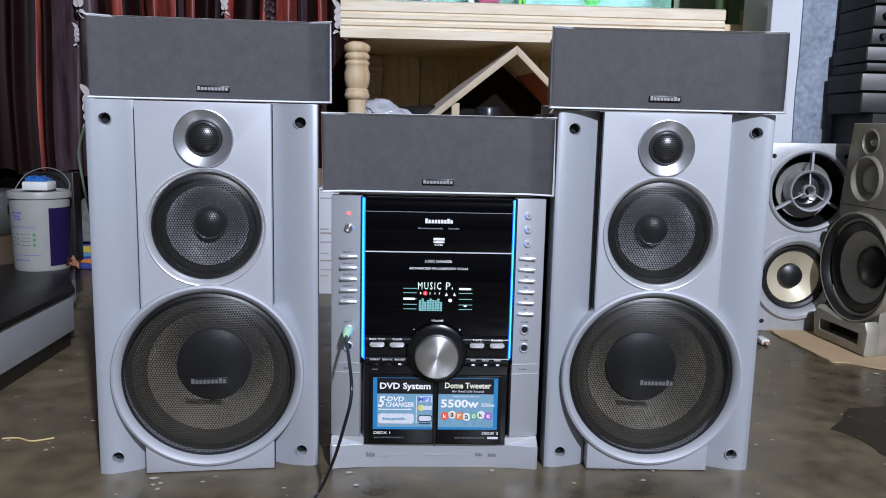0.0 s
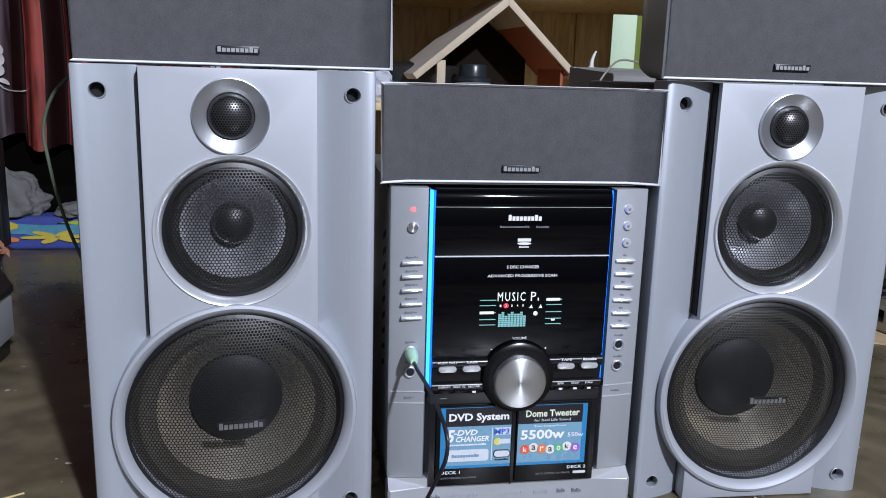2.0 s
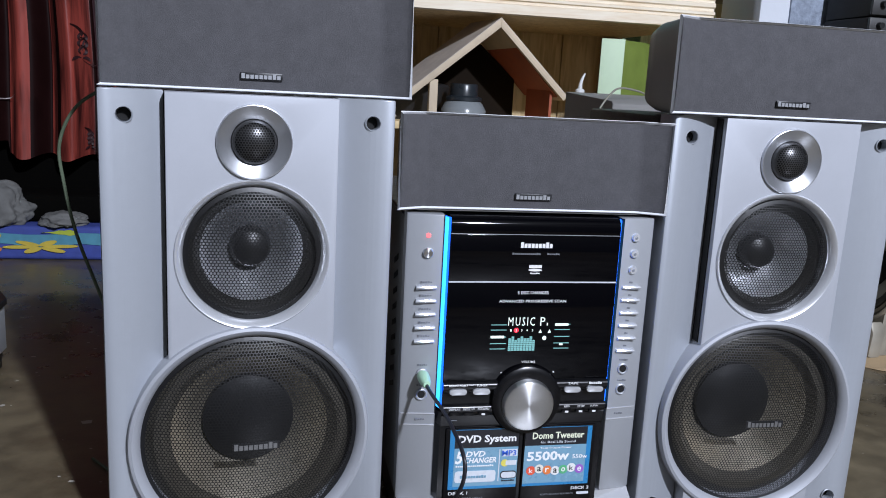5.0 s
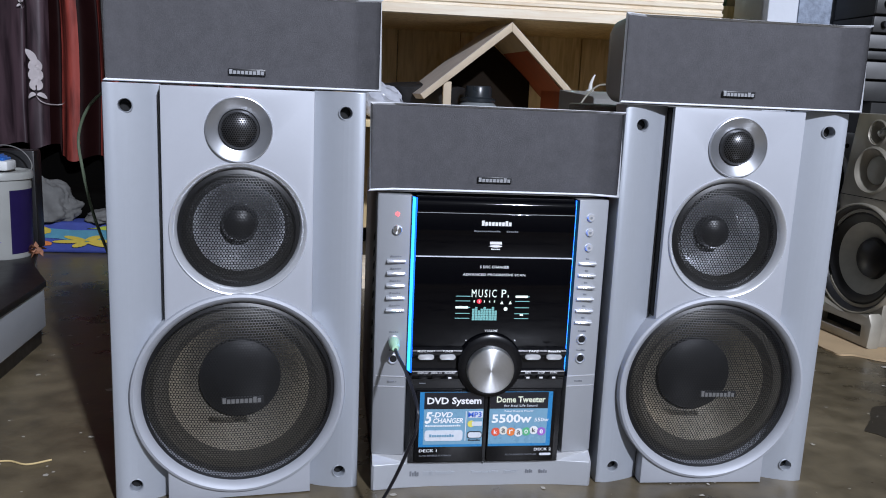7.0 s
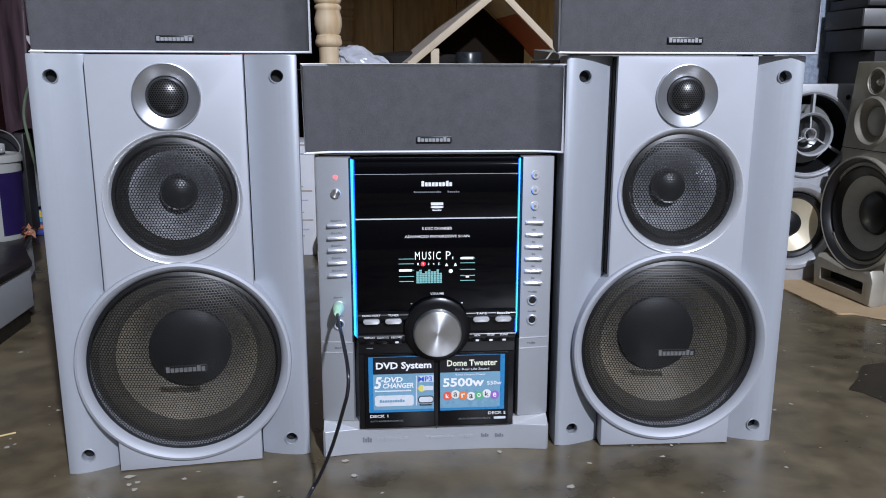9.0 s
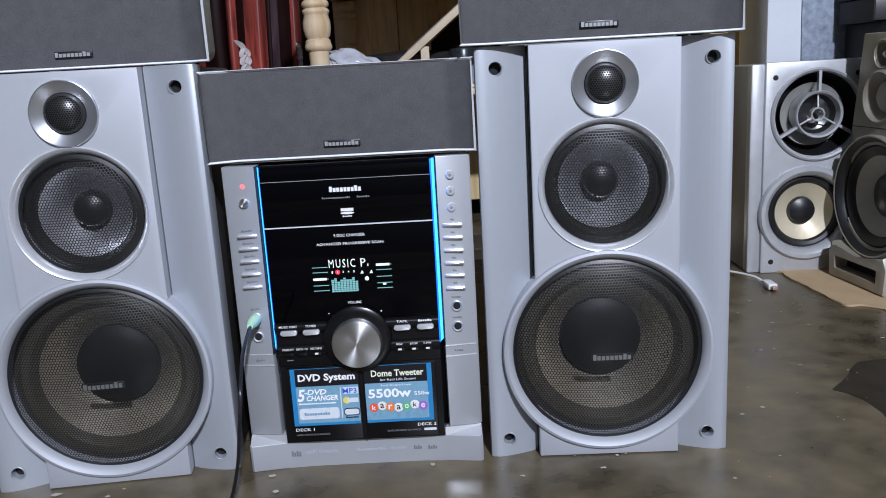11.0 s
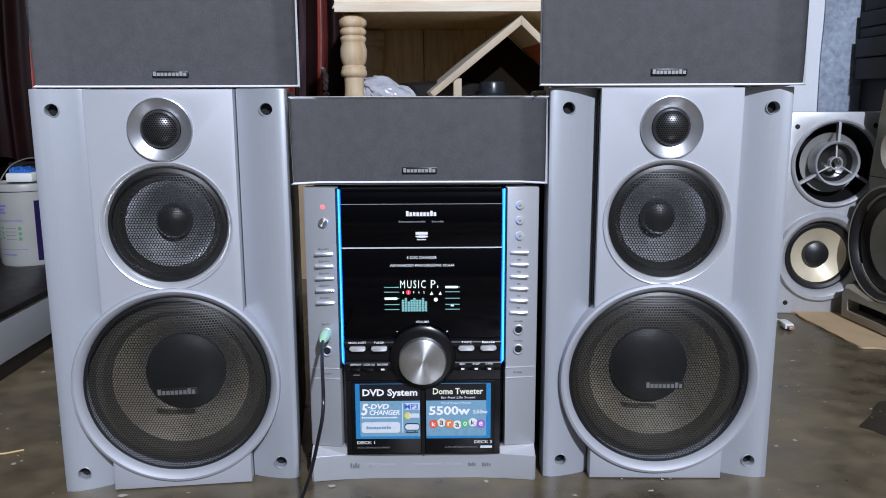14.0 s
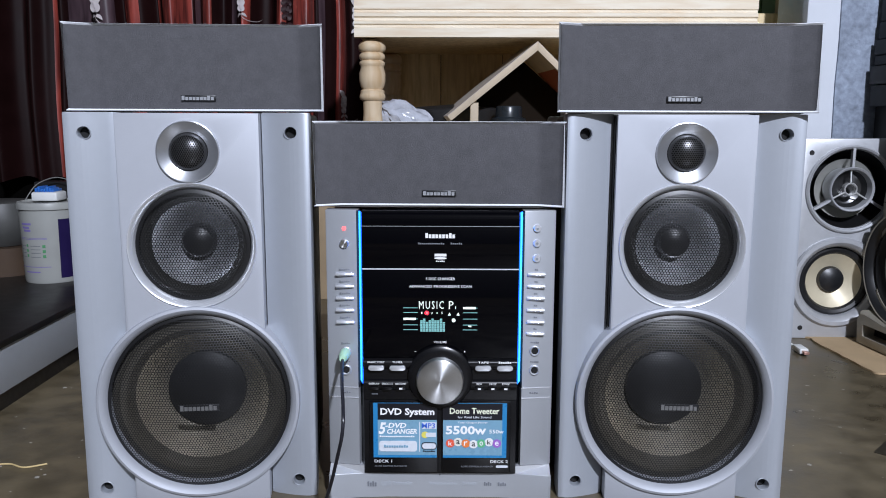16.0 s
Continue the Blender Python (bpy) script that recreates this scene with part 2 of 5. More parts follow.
def cut(ob, tools):
    """Take the given meshes out of ob for good."""
    bpy.context.view_layer.update()
    for bm in tools:
        bmesh.ops.recalc_face_normals(bm, faces=bm.faces)
        me = bpy.data.meshes.new("tool")
        bm.to_mesh(me)
        bm.free()
        t = new("tool", me)
        t.matrix_world = ob.matrix_world
        b = ob.modifiers.new("cut", "BOOLEAN")
        b.operation, b.object, b.solver = "DIFFERENCE", t, "EXACT"
        bpy.context.view_layer.update()
        done = bpy.data.meshes.new_from_object(ob.evaluated_get(bpy.context.evaluated_depsgraph_get()))
        ob.modifiers.clear()
        ob.data = done
        bpy.data.objects.remove(t)
    finish(ob.data, 35)
    return ob


def perforated(name, radius, pitch, open_share, bulge, cx, cy, cz, mat, parent, label=""):
    """A round sheet of metal full of six-sided holes, bulging forward."""
    verts, faces = [], []
    rows = int(radius / (pitch * 0.866)) + 1
    for j in range(-rows, rows + 1):
        for i in range(-rows - 1, rows + 2):
            x, z = (i + 0.5 * (j & 1)) * pitch, j * pitch * 0.866
            if x * x + z * z > (radius - 0.75 * pitch) ** 2:
                continue
            k = len(verts)
            for rad in (pitch * 0.578, pitch * 0.578 * open_share):
                for a in range(6):
                    px, pz = x + rad * math.sin(a * math.pi / 3), z + rad * math.cos(a * math.pi / 3)
                    rr = min(1.0, (px * px + pz * pz) / (radius * radius))
                    py = -bulge * math.sqrt(max(0.0, 1 - rr)) if bulge > radius * 0.5 else -bulge * (1 - rr)
                    verts.append((cx + px, cy + py, cz + pz))
            for a in range(6):
                b = (a + 1) % 6
                faces.append((k + a, k + b, k + 6 + b, k + 6 + a))
    k, n = len(verts), 72
    for rad in (radius - 1.25 * pitch, radius - 0.6 * pitch, radius):
        rr = (rad / radius) ** 2
        py = -bulge * math.sqrt(max(0.0, 1 - rr)) if bulge > radius * 0.5 else -bulge * (1 - rr)
        verts += [(cx + rad * math.cos(2 * math.pi * a / n), cy + py - 0.0002, cz + rad * math.sin(2 * math.pi * a / n)) for a in range(n)]
    for ring in (0, 1):
        for a in range(n):
            b = (a + 1) % n
            faces.append((k + ring * n + a, k + ring * n + b, k + (ring + 1) * n + b, k + (ring + 1) * n + a))
    me = bpy.data.meshes.new(name)
    me.from_pydata(verts, [], faces)
    me.materials.append(mat)
    ob = new(name, me)
    ob.parent = parent
    if label:
        ob["label"] = label
    return ob


def lettering(body, x, z, width, height, y, mat, parent, name="lettering", spread=0.0, lean=0.0, bold=0.012):
    """Words in the built-in font, fitted to a width and height, centred on x, z and facing the viewer."""
    cu = bpy.data.curves.new("words", "FONT")
    cu.body, cu.extrude, cu.resolution_u, cu.shear, cu.space_character = body, 0.0, 2, lean, 1 + spread
    cu.offset = bold
    tmp = new("words", cu)
    bpy.context.view_layer.update()
    me = bpy.data.meshes.new_from_object(tmp.evaluated_get(bpy.context.evaluated_depsgraph_get()))
    bpy.data.objects.remove(tmp)
    co = np.array([v.co for v in me.vertices])
    lo, hi = co.min(0), co.max(0)
    for v in me.vertices:
        v.co = (x + ((v.co.x - lo[0]) / (hi[0] - lo[0]) - 0.5) * width, y, z + ((v.co.y - lo[1]) / (hi[1] - lo[1]) - 0.5) * height)
    me.materials.clear()
    me.materials.append(mat)
    ob = new(name, me)
    ob.parent = parent
    return ob


def bars(x, z, width, height, y, mat, parent, name="nameplate_bars", count=9, label=""):
    """A row of plain upright bars in place of a name."""
    bm = bmesh.new()
    step = width / count
    for i in range(count):
        h = height if i in (0, count - 2) else height * 0.74
        box(x - width / 2 + i * step, x - width / 2 + (i + 0.78) * step, y - 0.0006, y + 0.0004, z - height / 2, z - height / 2 + h, 0, bm)
    return tagged(part(name, bm, mat, parent, label), kind="stuff")


def plate(x0, x1, z0, z1, y, mat, parent, name="plate", thick=0.0006, label=""):
    return part(name, box(x0, x1, y - thick, y + 0.0005, z0, z1), mat, parent, label)


def rounded(x0, x1, z0, z1, r, n=5):
    pts = []
    for cx, cz, a0 in ((x1 - r, z1 - r, 0), (x0 + r, z1 - r, 90), (x0 + r, z0 + r, 180), (x1 - r, z0 + r, 270)):
        for i in range(n + 1):
            a = radians(a0 + 90 * i / n)
            pts.append((cx + r * math.cos(a), cz + r * math.sin(a)))
    return pts


# ---------------------------------------------------------------- room
CEMENT = material("polished_cement", (0.058, 0.045, 0.026), 0.33, vary=0.28, scale=22, wear=0.12, bump=0.12, bump_scale=90, second=(0.165, 0.132, 0.080))
# plaster of the unseen room shell, kept near-black to hold back bounced light
PLASTER = material("low_bounce_plaster", (0.045, 0.045, 0.043), 0.85, vary=0.12, scale=8, bump=0.3, bump_scale=60)
# near-black base puts the lack of light into the far wall
DARK_WALL = material("unlit_wall", (0.014, 0.014, 0.012), 0.85, vary=0.3, scale=9, bump=0.3, bump_scale=50)
GREEN_WALL = material("green_wall", (0.27, 0.36, 0.22), 0.8, vary=0.12, scale=8)
WHITE_WALL = material("whitewash", (0.66, 0.69, 0.74), 0.8, vary=0.06, scale=12, bump=0.2, bump_scale=70)
ROUGHCAST = material("rough_cement", (0.25, 0.29, 0.36), 0.9, vary=0.38, scale=80, bump=0.9, bump_scale=160)

structure("floor", box(-2.5, 2.2, -3.2, 3.0, -0.1, 0.0), CEMENT, "dark brown polished cement floor with scuffs and pale stains", "floor")
structure("ceiling", box(-2.5, 2.2, -3.2, 3.0, 3.2, 3.3), PLASTER, "plain unseen ceiling, near-black to limit bounced light", "ceiling")
structure("wall_south", box(-2.5, 2.2, -3.3, -3.2, 0, 3.2), PLASTER, "plain plaster wall behind the viewer", "wall")
structure("wall_west", box(-2.6, -2.5, -3.3, 3.1, 0, 3.2), PLASTER, "plain plaster wall", "wall")
structure("wall_east", box(2.2, 2.3, -3.3, 3.1, 0, 3.2), PLASTER, "plain plaster wall", "wall")
structure("wall_north", box(-2.5, 0.62, 2.75, 2.85, 0, 3.2), DARK_WALL, "near-black wall behind the curtain and shelf, shade painted in", "wall")
structure("wall_green", box(0.62, 2.2, 2.5, 2.6, 0, 3.2), GREEN_WALL, "pale green painted wall", "wall")

# ---------------------------------------------------------------- hi-fi loudspeakers
SW, SH = 0.256, 0.4385           # front width and height
TWEETER_Z, MID_Z, WOOFER_Z = 0.3972, 0.2958, 0.1188


def arc_wing(side):
    """Plan outline of a side panel: a hollow curve from the deep inner edge to the outer edge."""
    pts = []
    for i in range(11):
        t = i / 10
        pts.append((side * (0.0757 + 0.0493 * t), 0.0145 - 0.0145 * math.sin(t * math.pi / 2) ** 1.1))
    pts += [(side * 0.1270, 0.0008), (side * 0.1280, 0.0035), (side * 0.1280, 0.034), (side * 0.0757, 0.034)]
    return pts


def driver_rod(r, z, y0=-0.02, y1=0.06, x=0.0):
    return lathe([(0, y0), (r, y0), (r, y1), (0, y1)], x, z, n=72)


def floor_speaker(m, label):
    s = thing("loudspeaker", m, label, "loudspeaker", "pair of tall loudspeakers")
    bpy.context.view_layer.update()
    cab = part("cabinet", box(-0.1255, 0.1255, 0.034, 0.255, 0.002, SH - 0.002, 0.004), VINYL, s, "black vinyl-covered box")
    cut(cab, [driver_rod(0.104, WOOFER_Z, 0.0, 0.12), driver_rod(0.062, MID_Z, 0.0, 0.10)])
    for side in (-1, 1):
        w = part("side_panel", prism(arc_wing(side), 0.0, SH, "z", bevel=0.0012), SILVER_WING, s)
        cut(w, [driver_rod(0.1085, WOOFER_Z)] + [driver_rod(0.0066, z, -0.02, 0.026, side * 0.1073) for z in (0.0195, SH - 0.0215)])
        for z in (0.0195, SH - 0.0215):
            part("screw_cup", lathe([(0.0078, -0.0003), (0.0070, -0.0011), (0.0063, -0.0003), (0.0061, 0.012), (0.0, 0.012)], side * 0.1073, z, 0.0034, n=28),
                 [SILVER_WING], w, "recessed screw hole")
            part("screw_head", lathe([(0.0, 0.009), (0.0058, 0.009), (0.0058, 0.0125)], side * 0.1073, z, 0.003, n=20), HOLE, w, "dark screw")
    half, r = 0.0745, 0.1085
    lift = math.asin(math.sqrt(r * r - half * half) / r)
    bow = [(r * math.cos(a), r * math.sin(a)) for a in [lift + (math.pi - 2 * lift) * k / 32 for k in range(33)]]
    upper = [(-half, SH - 0.0006), (half, SH - 0.0006)] + [(x, WOOFER_Z + z) for x, z in bow]
    front = part("front_panel", prism(upper, -0.004, 0.034, "y", bevel=0.0012), SILVER, s, "pale silver centre panel")
    cut(front, [driver_rod(0.0660, MID_Z), driver_rod(0.0290, TWEETER_Z)])
    # black strip adds shade to the joint, on the left side only
    part("seam", box(-half - 0.0010, -half, 0.0030, 0.02, 0.203, SH - 0.002), HOLE, s, "dark seam with its shade painted in, beside the centre panel")
    lower = [(half, 0.001), (-half, 0.001)] + [(-x, WOOFER_Z - z) for x, z in bow]
    part("lower_panel", prism(lower, -0.004, 0.034, "y", bevel=0.0012), SILVER, s, "pale silver panel under the woofer")
    # woofer
    w = part("woofer", lathe([(0.111, 0.022), (0.111, -0.0045), (0.1098, -0.0074), (0.1070, -0.0084), (0.1040, -0.0066), (0.1005, -0.0018), (0.0993, 0.0035), (0.0993, 0.03)],
                             0, WOOFER_Z, n=96), SILVER, s, "silver ring round the woofer")
    part("surround", lathe([(0.0993, 0.016), (0.095, 0.012), (0.089, 0.008), (0.082, 0.009), (0.077, 0.015), (0.0735, 0.019)], 0, WOOFER_Z, n=72), SURROUND, w, "black rubber surround")
    part("cone", lathe([(0.0740, 0.018), (0.066, 0.027), (0.055, 0.041), (0.047, 0.051), (0.036, 0.06)], 0, WOOFER_Z, n=72), WOOFER, w, "bronze-grey paper cone")
    part("dust_cap", lathe([(0.0450, 0.052), (0.0443, 0.0455), (0.0412, 0.0445), (0.036, 0.0425), (0.024, 0.0395), (0.0, 0.0385)], 0, WOOFER_Z, n=48), CAP, w, "round black dust cap")
    perforated("grille", 0.1000, 0.0031, 0.75, 0.0200, 0, 0.0010, WOOFER_Z, GRILLE, w, "black perforated metal grille")
    # dark backing added so the print bars throw a solid shadow
    badge = part("badge", box(-0.0195, 0.0235, -0.0186, -0.0172, 0.1135, 0.1215, 0.0004), CAP, w, "small dark backing plate of the nameplate on the grille")
    bars(0.002, 0.1178, 0.040, 0.0060, -0.0190, material("dull_nameplate", (0.2, 0.2, 0.2), 0.35, 0.5, vary=0.0), badge, "nameplate", label="dull silver print")
    # midrange
    d = part("midrange", lathe([(0.0690, 0.004), (0.0688, -0.0052), (0.0680, -0.0062), (0.0669, -0.0058), (0.0634, -0.0015), (0.0612, 0.0040), (0.0607, 0.015), (0.0607, 0.03)],
                               0, MID_Z, n=80), BRIGHT, s, "bright dished ring round the midrange")
    part("surround", lathe([(0.0607, 0.014), (0.058, 0.010), (0.053, 0.0085), (0.049, 0.012), (0.0465, 0.016)], 0, MID_Z, n=56), RUBBER, d)
    part("cone", lathe([(0.0468, 0.015), (0.038, 0.026), (0.028, 0.037), (0.016, 0.046)], 0, MID_Z, n=64), MIDCONE, d, "grey metallic cone")
    part("dust_cap", lathe([(0.0195, 0.042), (0.0190, 0.0345), (0.0160, 0.0275), (0.009, 0.0235), (0.0, 0.0225)], 0, MID_Z, n=40), CAP, d, "black dust cap")
    perforated("grille", 0.0610, 0.0031, 0.75, 0.009, 0, 0.0020, MID_Z, GRILLE, d, "black perforated metal grille")
    # tweeter
    t = part("tweeter", lathe([(0.0330, 0.004), (0.0330, -0.0062), (0.0326, -0.0072), (0.0319, -0.0074), (0.0311, -0.0066), (0.0206, -0.0018), (0.0201, 0.0), (0.0201, 0.012)],
                              0, TWEETER_Z, n=64), FLANGE, s, "brushed aluminium tweeter flange")
    part("backing", lathe([(0.0206, 0.004), (0.015, -0.0045), (0.008, -0.0078), (0, -0.0085)], 0, TWEETER_Z, n=40), HOLE, t)
    perforated("dome", 0.0202, 0.0024, 0.68, 0.0125, 0, -0.0005, TWEETER_Z, DOME_MESH, t, "black perforated dome")
    return s


speaker = floor_speaker(pose(-0.2275, 0.931, 0, 0, 0, 7.2), "tall silver three-way loudspeaker with black mesh grilles, on the floor")
copy_thing(speaker, pose(0.3050, 0.9455, 0, 0, 0, -1.0))

# ---------------------------------------------------------------- flat satellite speakers
CW, CH = 0.2725, 0.0925


def satellite(m, label):
    s = thing("satellite_speaker", m, label, "loudspeaker", "three flat surround speakers")
    hw = CW / 2

    def face(x):
        """How far the concave front stands back at x."""
        t = max(0.0, (abs(x) - 0.108) / (hw - 0.108))
        return 0.015 * (1 - t ** 1.15)
    xs = [-hw + CW * i / 80 for i in range(81)]
    # silver frame: outer shell that follows the hollow front
    bm = bmesh.new()
    lip = 0.0027
    rows = []
    for x in xs:
        y = face(x)
        xi = max(-hw + lip, min(hw - lip, x))
        rows.append([bm.verts.new(p) for p in ((xi, y + 0.002, lip), (x, y, 0.0008), (x, y + 0.001, 0), (x * 0.992, y + 0.006, 0.0004), (x * 0.992, y + 0.006, CH - 0.0004), (x, y + 0.001, CH), (x, y, CH - 0.0008), (xi, y + 0.002, CH - lip))])
    for a, b in zip(rows, rows[1:]):
        for k in range(7):
            bm.faces.new((a[k], b[k], b[k + 1], a[k + 1]))
    bm.faces.new(rows[0])
    bm.faces.new(rows[-1][::-1])
    part("frame", bm, FRAME_SILVER, s, "thin silver front frame", angle=50)
    # cloth grille
    bm = bmesh.new()
    zs = [lip * 0.9 + (CH - 1.8 * lip) * j / 10 for j in range(11)]
    grid = [[bm.verts.new((max(-hw + lip * 0.9, min(hw - lip * 0.9, x)), face(x) + 0.0016 - 0.0012 * math.sin(math.pi * j / 10) ** 0.4, z)) for j, z in enumerate(zs)] for x in xs]
    for a, b in zip(grid, grid[1:]):
        for j in range(10):
            bm.faces.new((a[j], b[j], b[j + 1], a[j + 1]))
    part("grille_cloth", bm, CLOTH, s, "dark grey woven grille cloth", angle=60)
    # rear case, rounded and drawn in towards the back
    bm = bmesh.new()
    loops = []
    for y, ix, iz in ((None, 0.003, 0.0005), (0.070, 0.008, 0.002), (0.098, 0.014, 0.006), (0.110, 0.026, 0.016)):
        loops.append([bm.verts.new((x, face(x) + 0.0045 if y is None else y, z)) for x, z in rounded(-hw + ix, hw - ix, iz - 0.0014, CH - iz, 0.012, 5)])
    for a, b in zip(loops, loops[1:]):
        n = len(a)
        for k in range(n):
            bm.faces.new((a[k], a[(k + 1) % n], b[(k + 1) % n], b[k]))
    bm.faces.new(loops[-1][::-1])
    part("case", bm, GREY_CASE, s, "rounded grey plastic case", angle=50)
    for x in (-0.1, 0.1):
        for y in (0.035, 0.088):
            part("foot", lathe([(0, -0.0015), (0.006, -0.0015), (0.0065, 0.006), (0, 0.006)], x, 0.0005, y, "z", 16), BLACK, s)
    part("badge", box(-0.0186, 0.0186, 0.0130, 0.0165, 0.0113, 0.0174, 0.0004), CAP, s, "raised black badge")
    bars(0, 0.0143, 0.0352, 0.0046, 0.0128, BADGE_GREY, s, "badge_print")
    return s


sat = satellite(pose(0.0395, 0.9415, 0.3375), "flat grey-cloth centre speaker with silver frame, lying on the stereo")
copy_thing(sat, pose(-0.2215, 0.9425, 0.4398, 0, 0, 4.0))
copy_thing(sat, pose(0.3000, 0.929, 0.4398, 0, 0, -0.5))

# ---------------------------------------------------------------- stereo unit
unit = thing("stereo_unit", pose(0.0415, 0.938, 0, 0, 0, 0.6), "silver and black mini stereo with blue light strips, on the floor", "stereo")
UH = 0.334
part("case", box(-0.1258, 0.1258, 0.02, 0.36, 0.006, UH - 0.003, 0.004), BLACK, unit, "black steel case")
part("side_panel", box(-0.1268, -0.1256, 0.032, 0.33, 0.04, 0.328, 0.0005), GREY_CASE, unit, "grey side panel with slots")
for i in range(9):
    part("vent_slot", prism([(0.06, 0.285 - i * 0.017), (0.085, 0.275 - i * 0.017), (0.085, 0.269 - i * 0.017), (0.06, 0.279 - i * 0.017)], -0.1273, -0.1262, "x"), HOLE, unit)
# silver columns
for side in (-1, 1):
    a, b = side * 0.0908, side * 0.1270
    col = part("side_column", prism([(a, 0.03), (a, 0.0095), (side * 0.0922, 0.0068), (side * 0.125, 0.0115), (b, 0.0135), (b, 0.03)], 0.0394, UH, "z", bevel=0.001), SILVER_UNIT, unit, "silver side column with buttons")
    for name, z in (("seam", 0.1315), ("door_edge", 0.1195)):
        part(name, prism([(side * 0.0918, 0.012), (side * 0.0918, 0.0058), (side * 0.125, 0.0111), (side * 0.1266, 0.0128), (side * 0.1266, 0.02)], z, z + 0.0009, "z"), BRIGHT, col, "bright thin seam")

    def front(x):
        return 0.0058 + (abs(x) - 0.0875) * 0.16
    cx = side * 0.1062
    if side < 0:
        part("power_lamp", lathe([(0, -0.001), (0.002, -0.0008), (0.0026, 0.0006)], cx, 0.3135, front(cx), n=20), RED_LED, col, "glowing red standby lamp")
        part("power_button", lathe([(0, -0.0032), (0.0042, -0.0032), (0.0050, -0.0022), (0.0052, 0.002)], cx, 0.2965, front(cx), n=32), BRUSHED, col, "round metal power button")
        tops = [0.2625, 0.2490, 0.2355, 0.2218, 0.2080]
    else:
        for z in (0.3145, 0.2980, 0.2810):
            b2 = part("round_button", lathe([(0, -0.003), (0.0034, -0.003), (0.0044, -0.002), (0.0047, 0.002)], cx, z, front(cx), n=28), BRIGHT, col, "round silver button")
            part("mark", lathe([(0, -0.0005), (0.0013, -0.0005), (0.0013, 0.0005)], cx, z, front(cx) - 0.0031, n=12), GREY_INK, b2)
        tops = [0.2630, 0.2495, 0.2360, 0.2225, 0.2090, 0.1955]
    for i, z in enumerate(tops):
        x0, x1 = cx - 0.0100, cx + 0.0100
        bm = prism([(front(cx) + 0.002, z + 0.0016), (front(cx) - 0.0035, z + 0.0014), (front(cx) - 0.0042, z), (front(cx) - 0.0035, z - 0.0014), (front(cx) + 0.002, z - 0.0038)], x0, x1, "x", bevel=0.0004)
        part("blade_button", bm, BRIGHT, col, "thin bright blade button")
        bars(cx, z + 0.0052, 0.012 if side < 0 else 0.004, 0.0016, front(cx) - 0.0002, GREY_INK, col, "small_print", 5 if side < 0 else 2)
    for z in ((0.1735, 0.1525) if side < 0 else (0.1755, 0.1530)):
        j = part("jack_socket", lathe([(0.0062, 0.001), (0.0060, -0.0016), (0.0050, -0.0021), (0.0042, -0.0014), (0.0037, -0.0010), (0.0030, 0.0010)], cx, z, front(cx), n=32), SILVER_UNIT, col, "silver-rimmed jack socket")
        part("hole", lathe([(0, -0.0013), (0.0037, -0.0013), (0.0041, 0.001)], cx, z, front(cx), n=20), HOLE, j)
        bars(cx, z + 0.0098, 0.010, 0.0015, front(cx) - 0.0002, GREY_INK, col, "small_print", 5)
    bars(cx, 0.1262, 0.010, 0.0018, front(cx) - 0.0002, GREY_INK, col, "small_print", 4)
# black centre body with chamfered edges
HALF = 0.0860


def centre(z0, z1, y=0.0, bevel=0.0006, half=HALF):
    return prism([(-half - 0.0042, 0.03), (-half - 0.0042, y + 0.0145), (-half, y), (half, y), (half + 0.0042, y + 0.0145), (half + 0.0042, 0.03)], z0, z1, "z", bevel=bevel)


cap_profile = [(0.030, 0.3175), (0.0004, 0.3175), (0.0004, 0.325), (0.0016, 0.3295), (0.0050, 0.3325), (0.0100, 0.3338), (0.030, 0.3338)]
part("top_cap", prism(cap_profile, -HALF, HALF, "x"), GLOSS, unit, "gloss black rounded top edge", angle=60)
tray = part("disc_tray_door", centre(0.2706, 0.3170), GLOSS, unit, "gloss black disc tray door")
part("tray_line", box(-HALF, HALF, -0.0004, 0.002, 0.2694, 0.2706), LABEL_SILVER, unit, "thin silver line under the tray")
part("cap_line", box(-HALF, HALF, 0.0002, 0.002, 0.3170, 0.3175), SILVER_UNIT, unit)
screen = part("display_window", centre(0.1690, 0.2694), GLOSS, unit, "gloss black display window")
deck = part("control_panel", centre(0.1200, 0.1686, 0.0015), SATIN, unit, "satin black control panel")
part("button_step", prism([(0.004, 0.1686), (-0.0022, 0.1672), (-0.0042, 0.1630), (0.0004, 0.1560), (0.004, 0.1540)], -HALF, HALF, "x"), SATIN, deck, angle=60)
part("button_step", prism([(0.004, 0.1440), (-0.0012, 0.1432), (-0.0030, 0.1395), (0.0004, 0.1320), (0.004, 0.1300)], -HALF, HALF, "x"), SATIN, deck, angle=60)
part("lower_panel", centre(0.0310, 0.1196, 0.0035), SATIN, unit, "black cassette section")
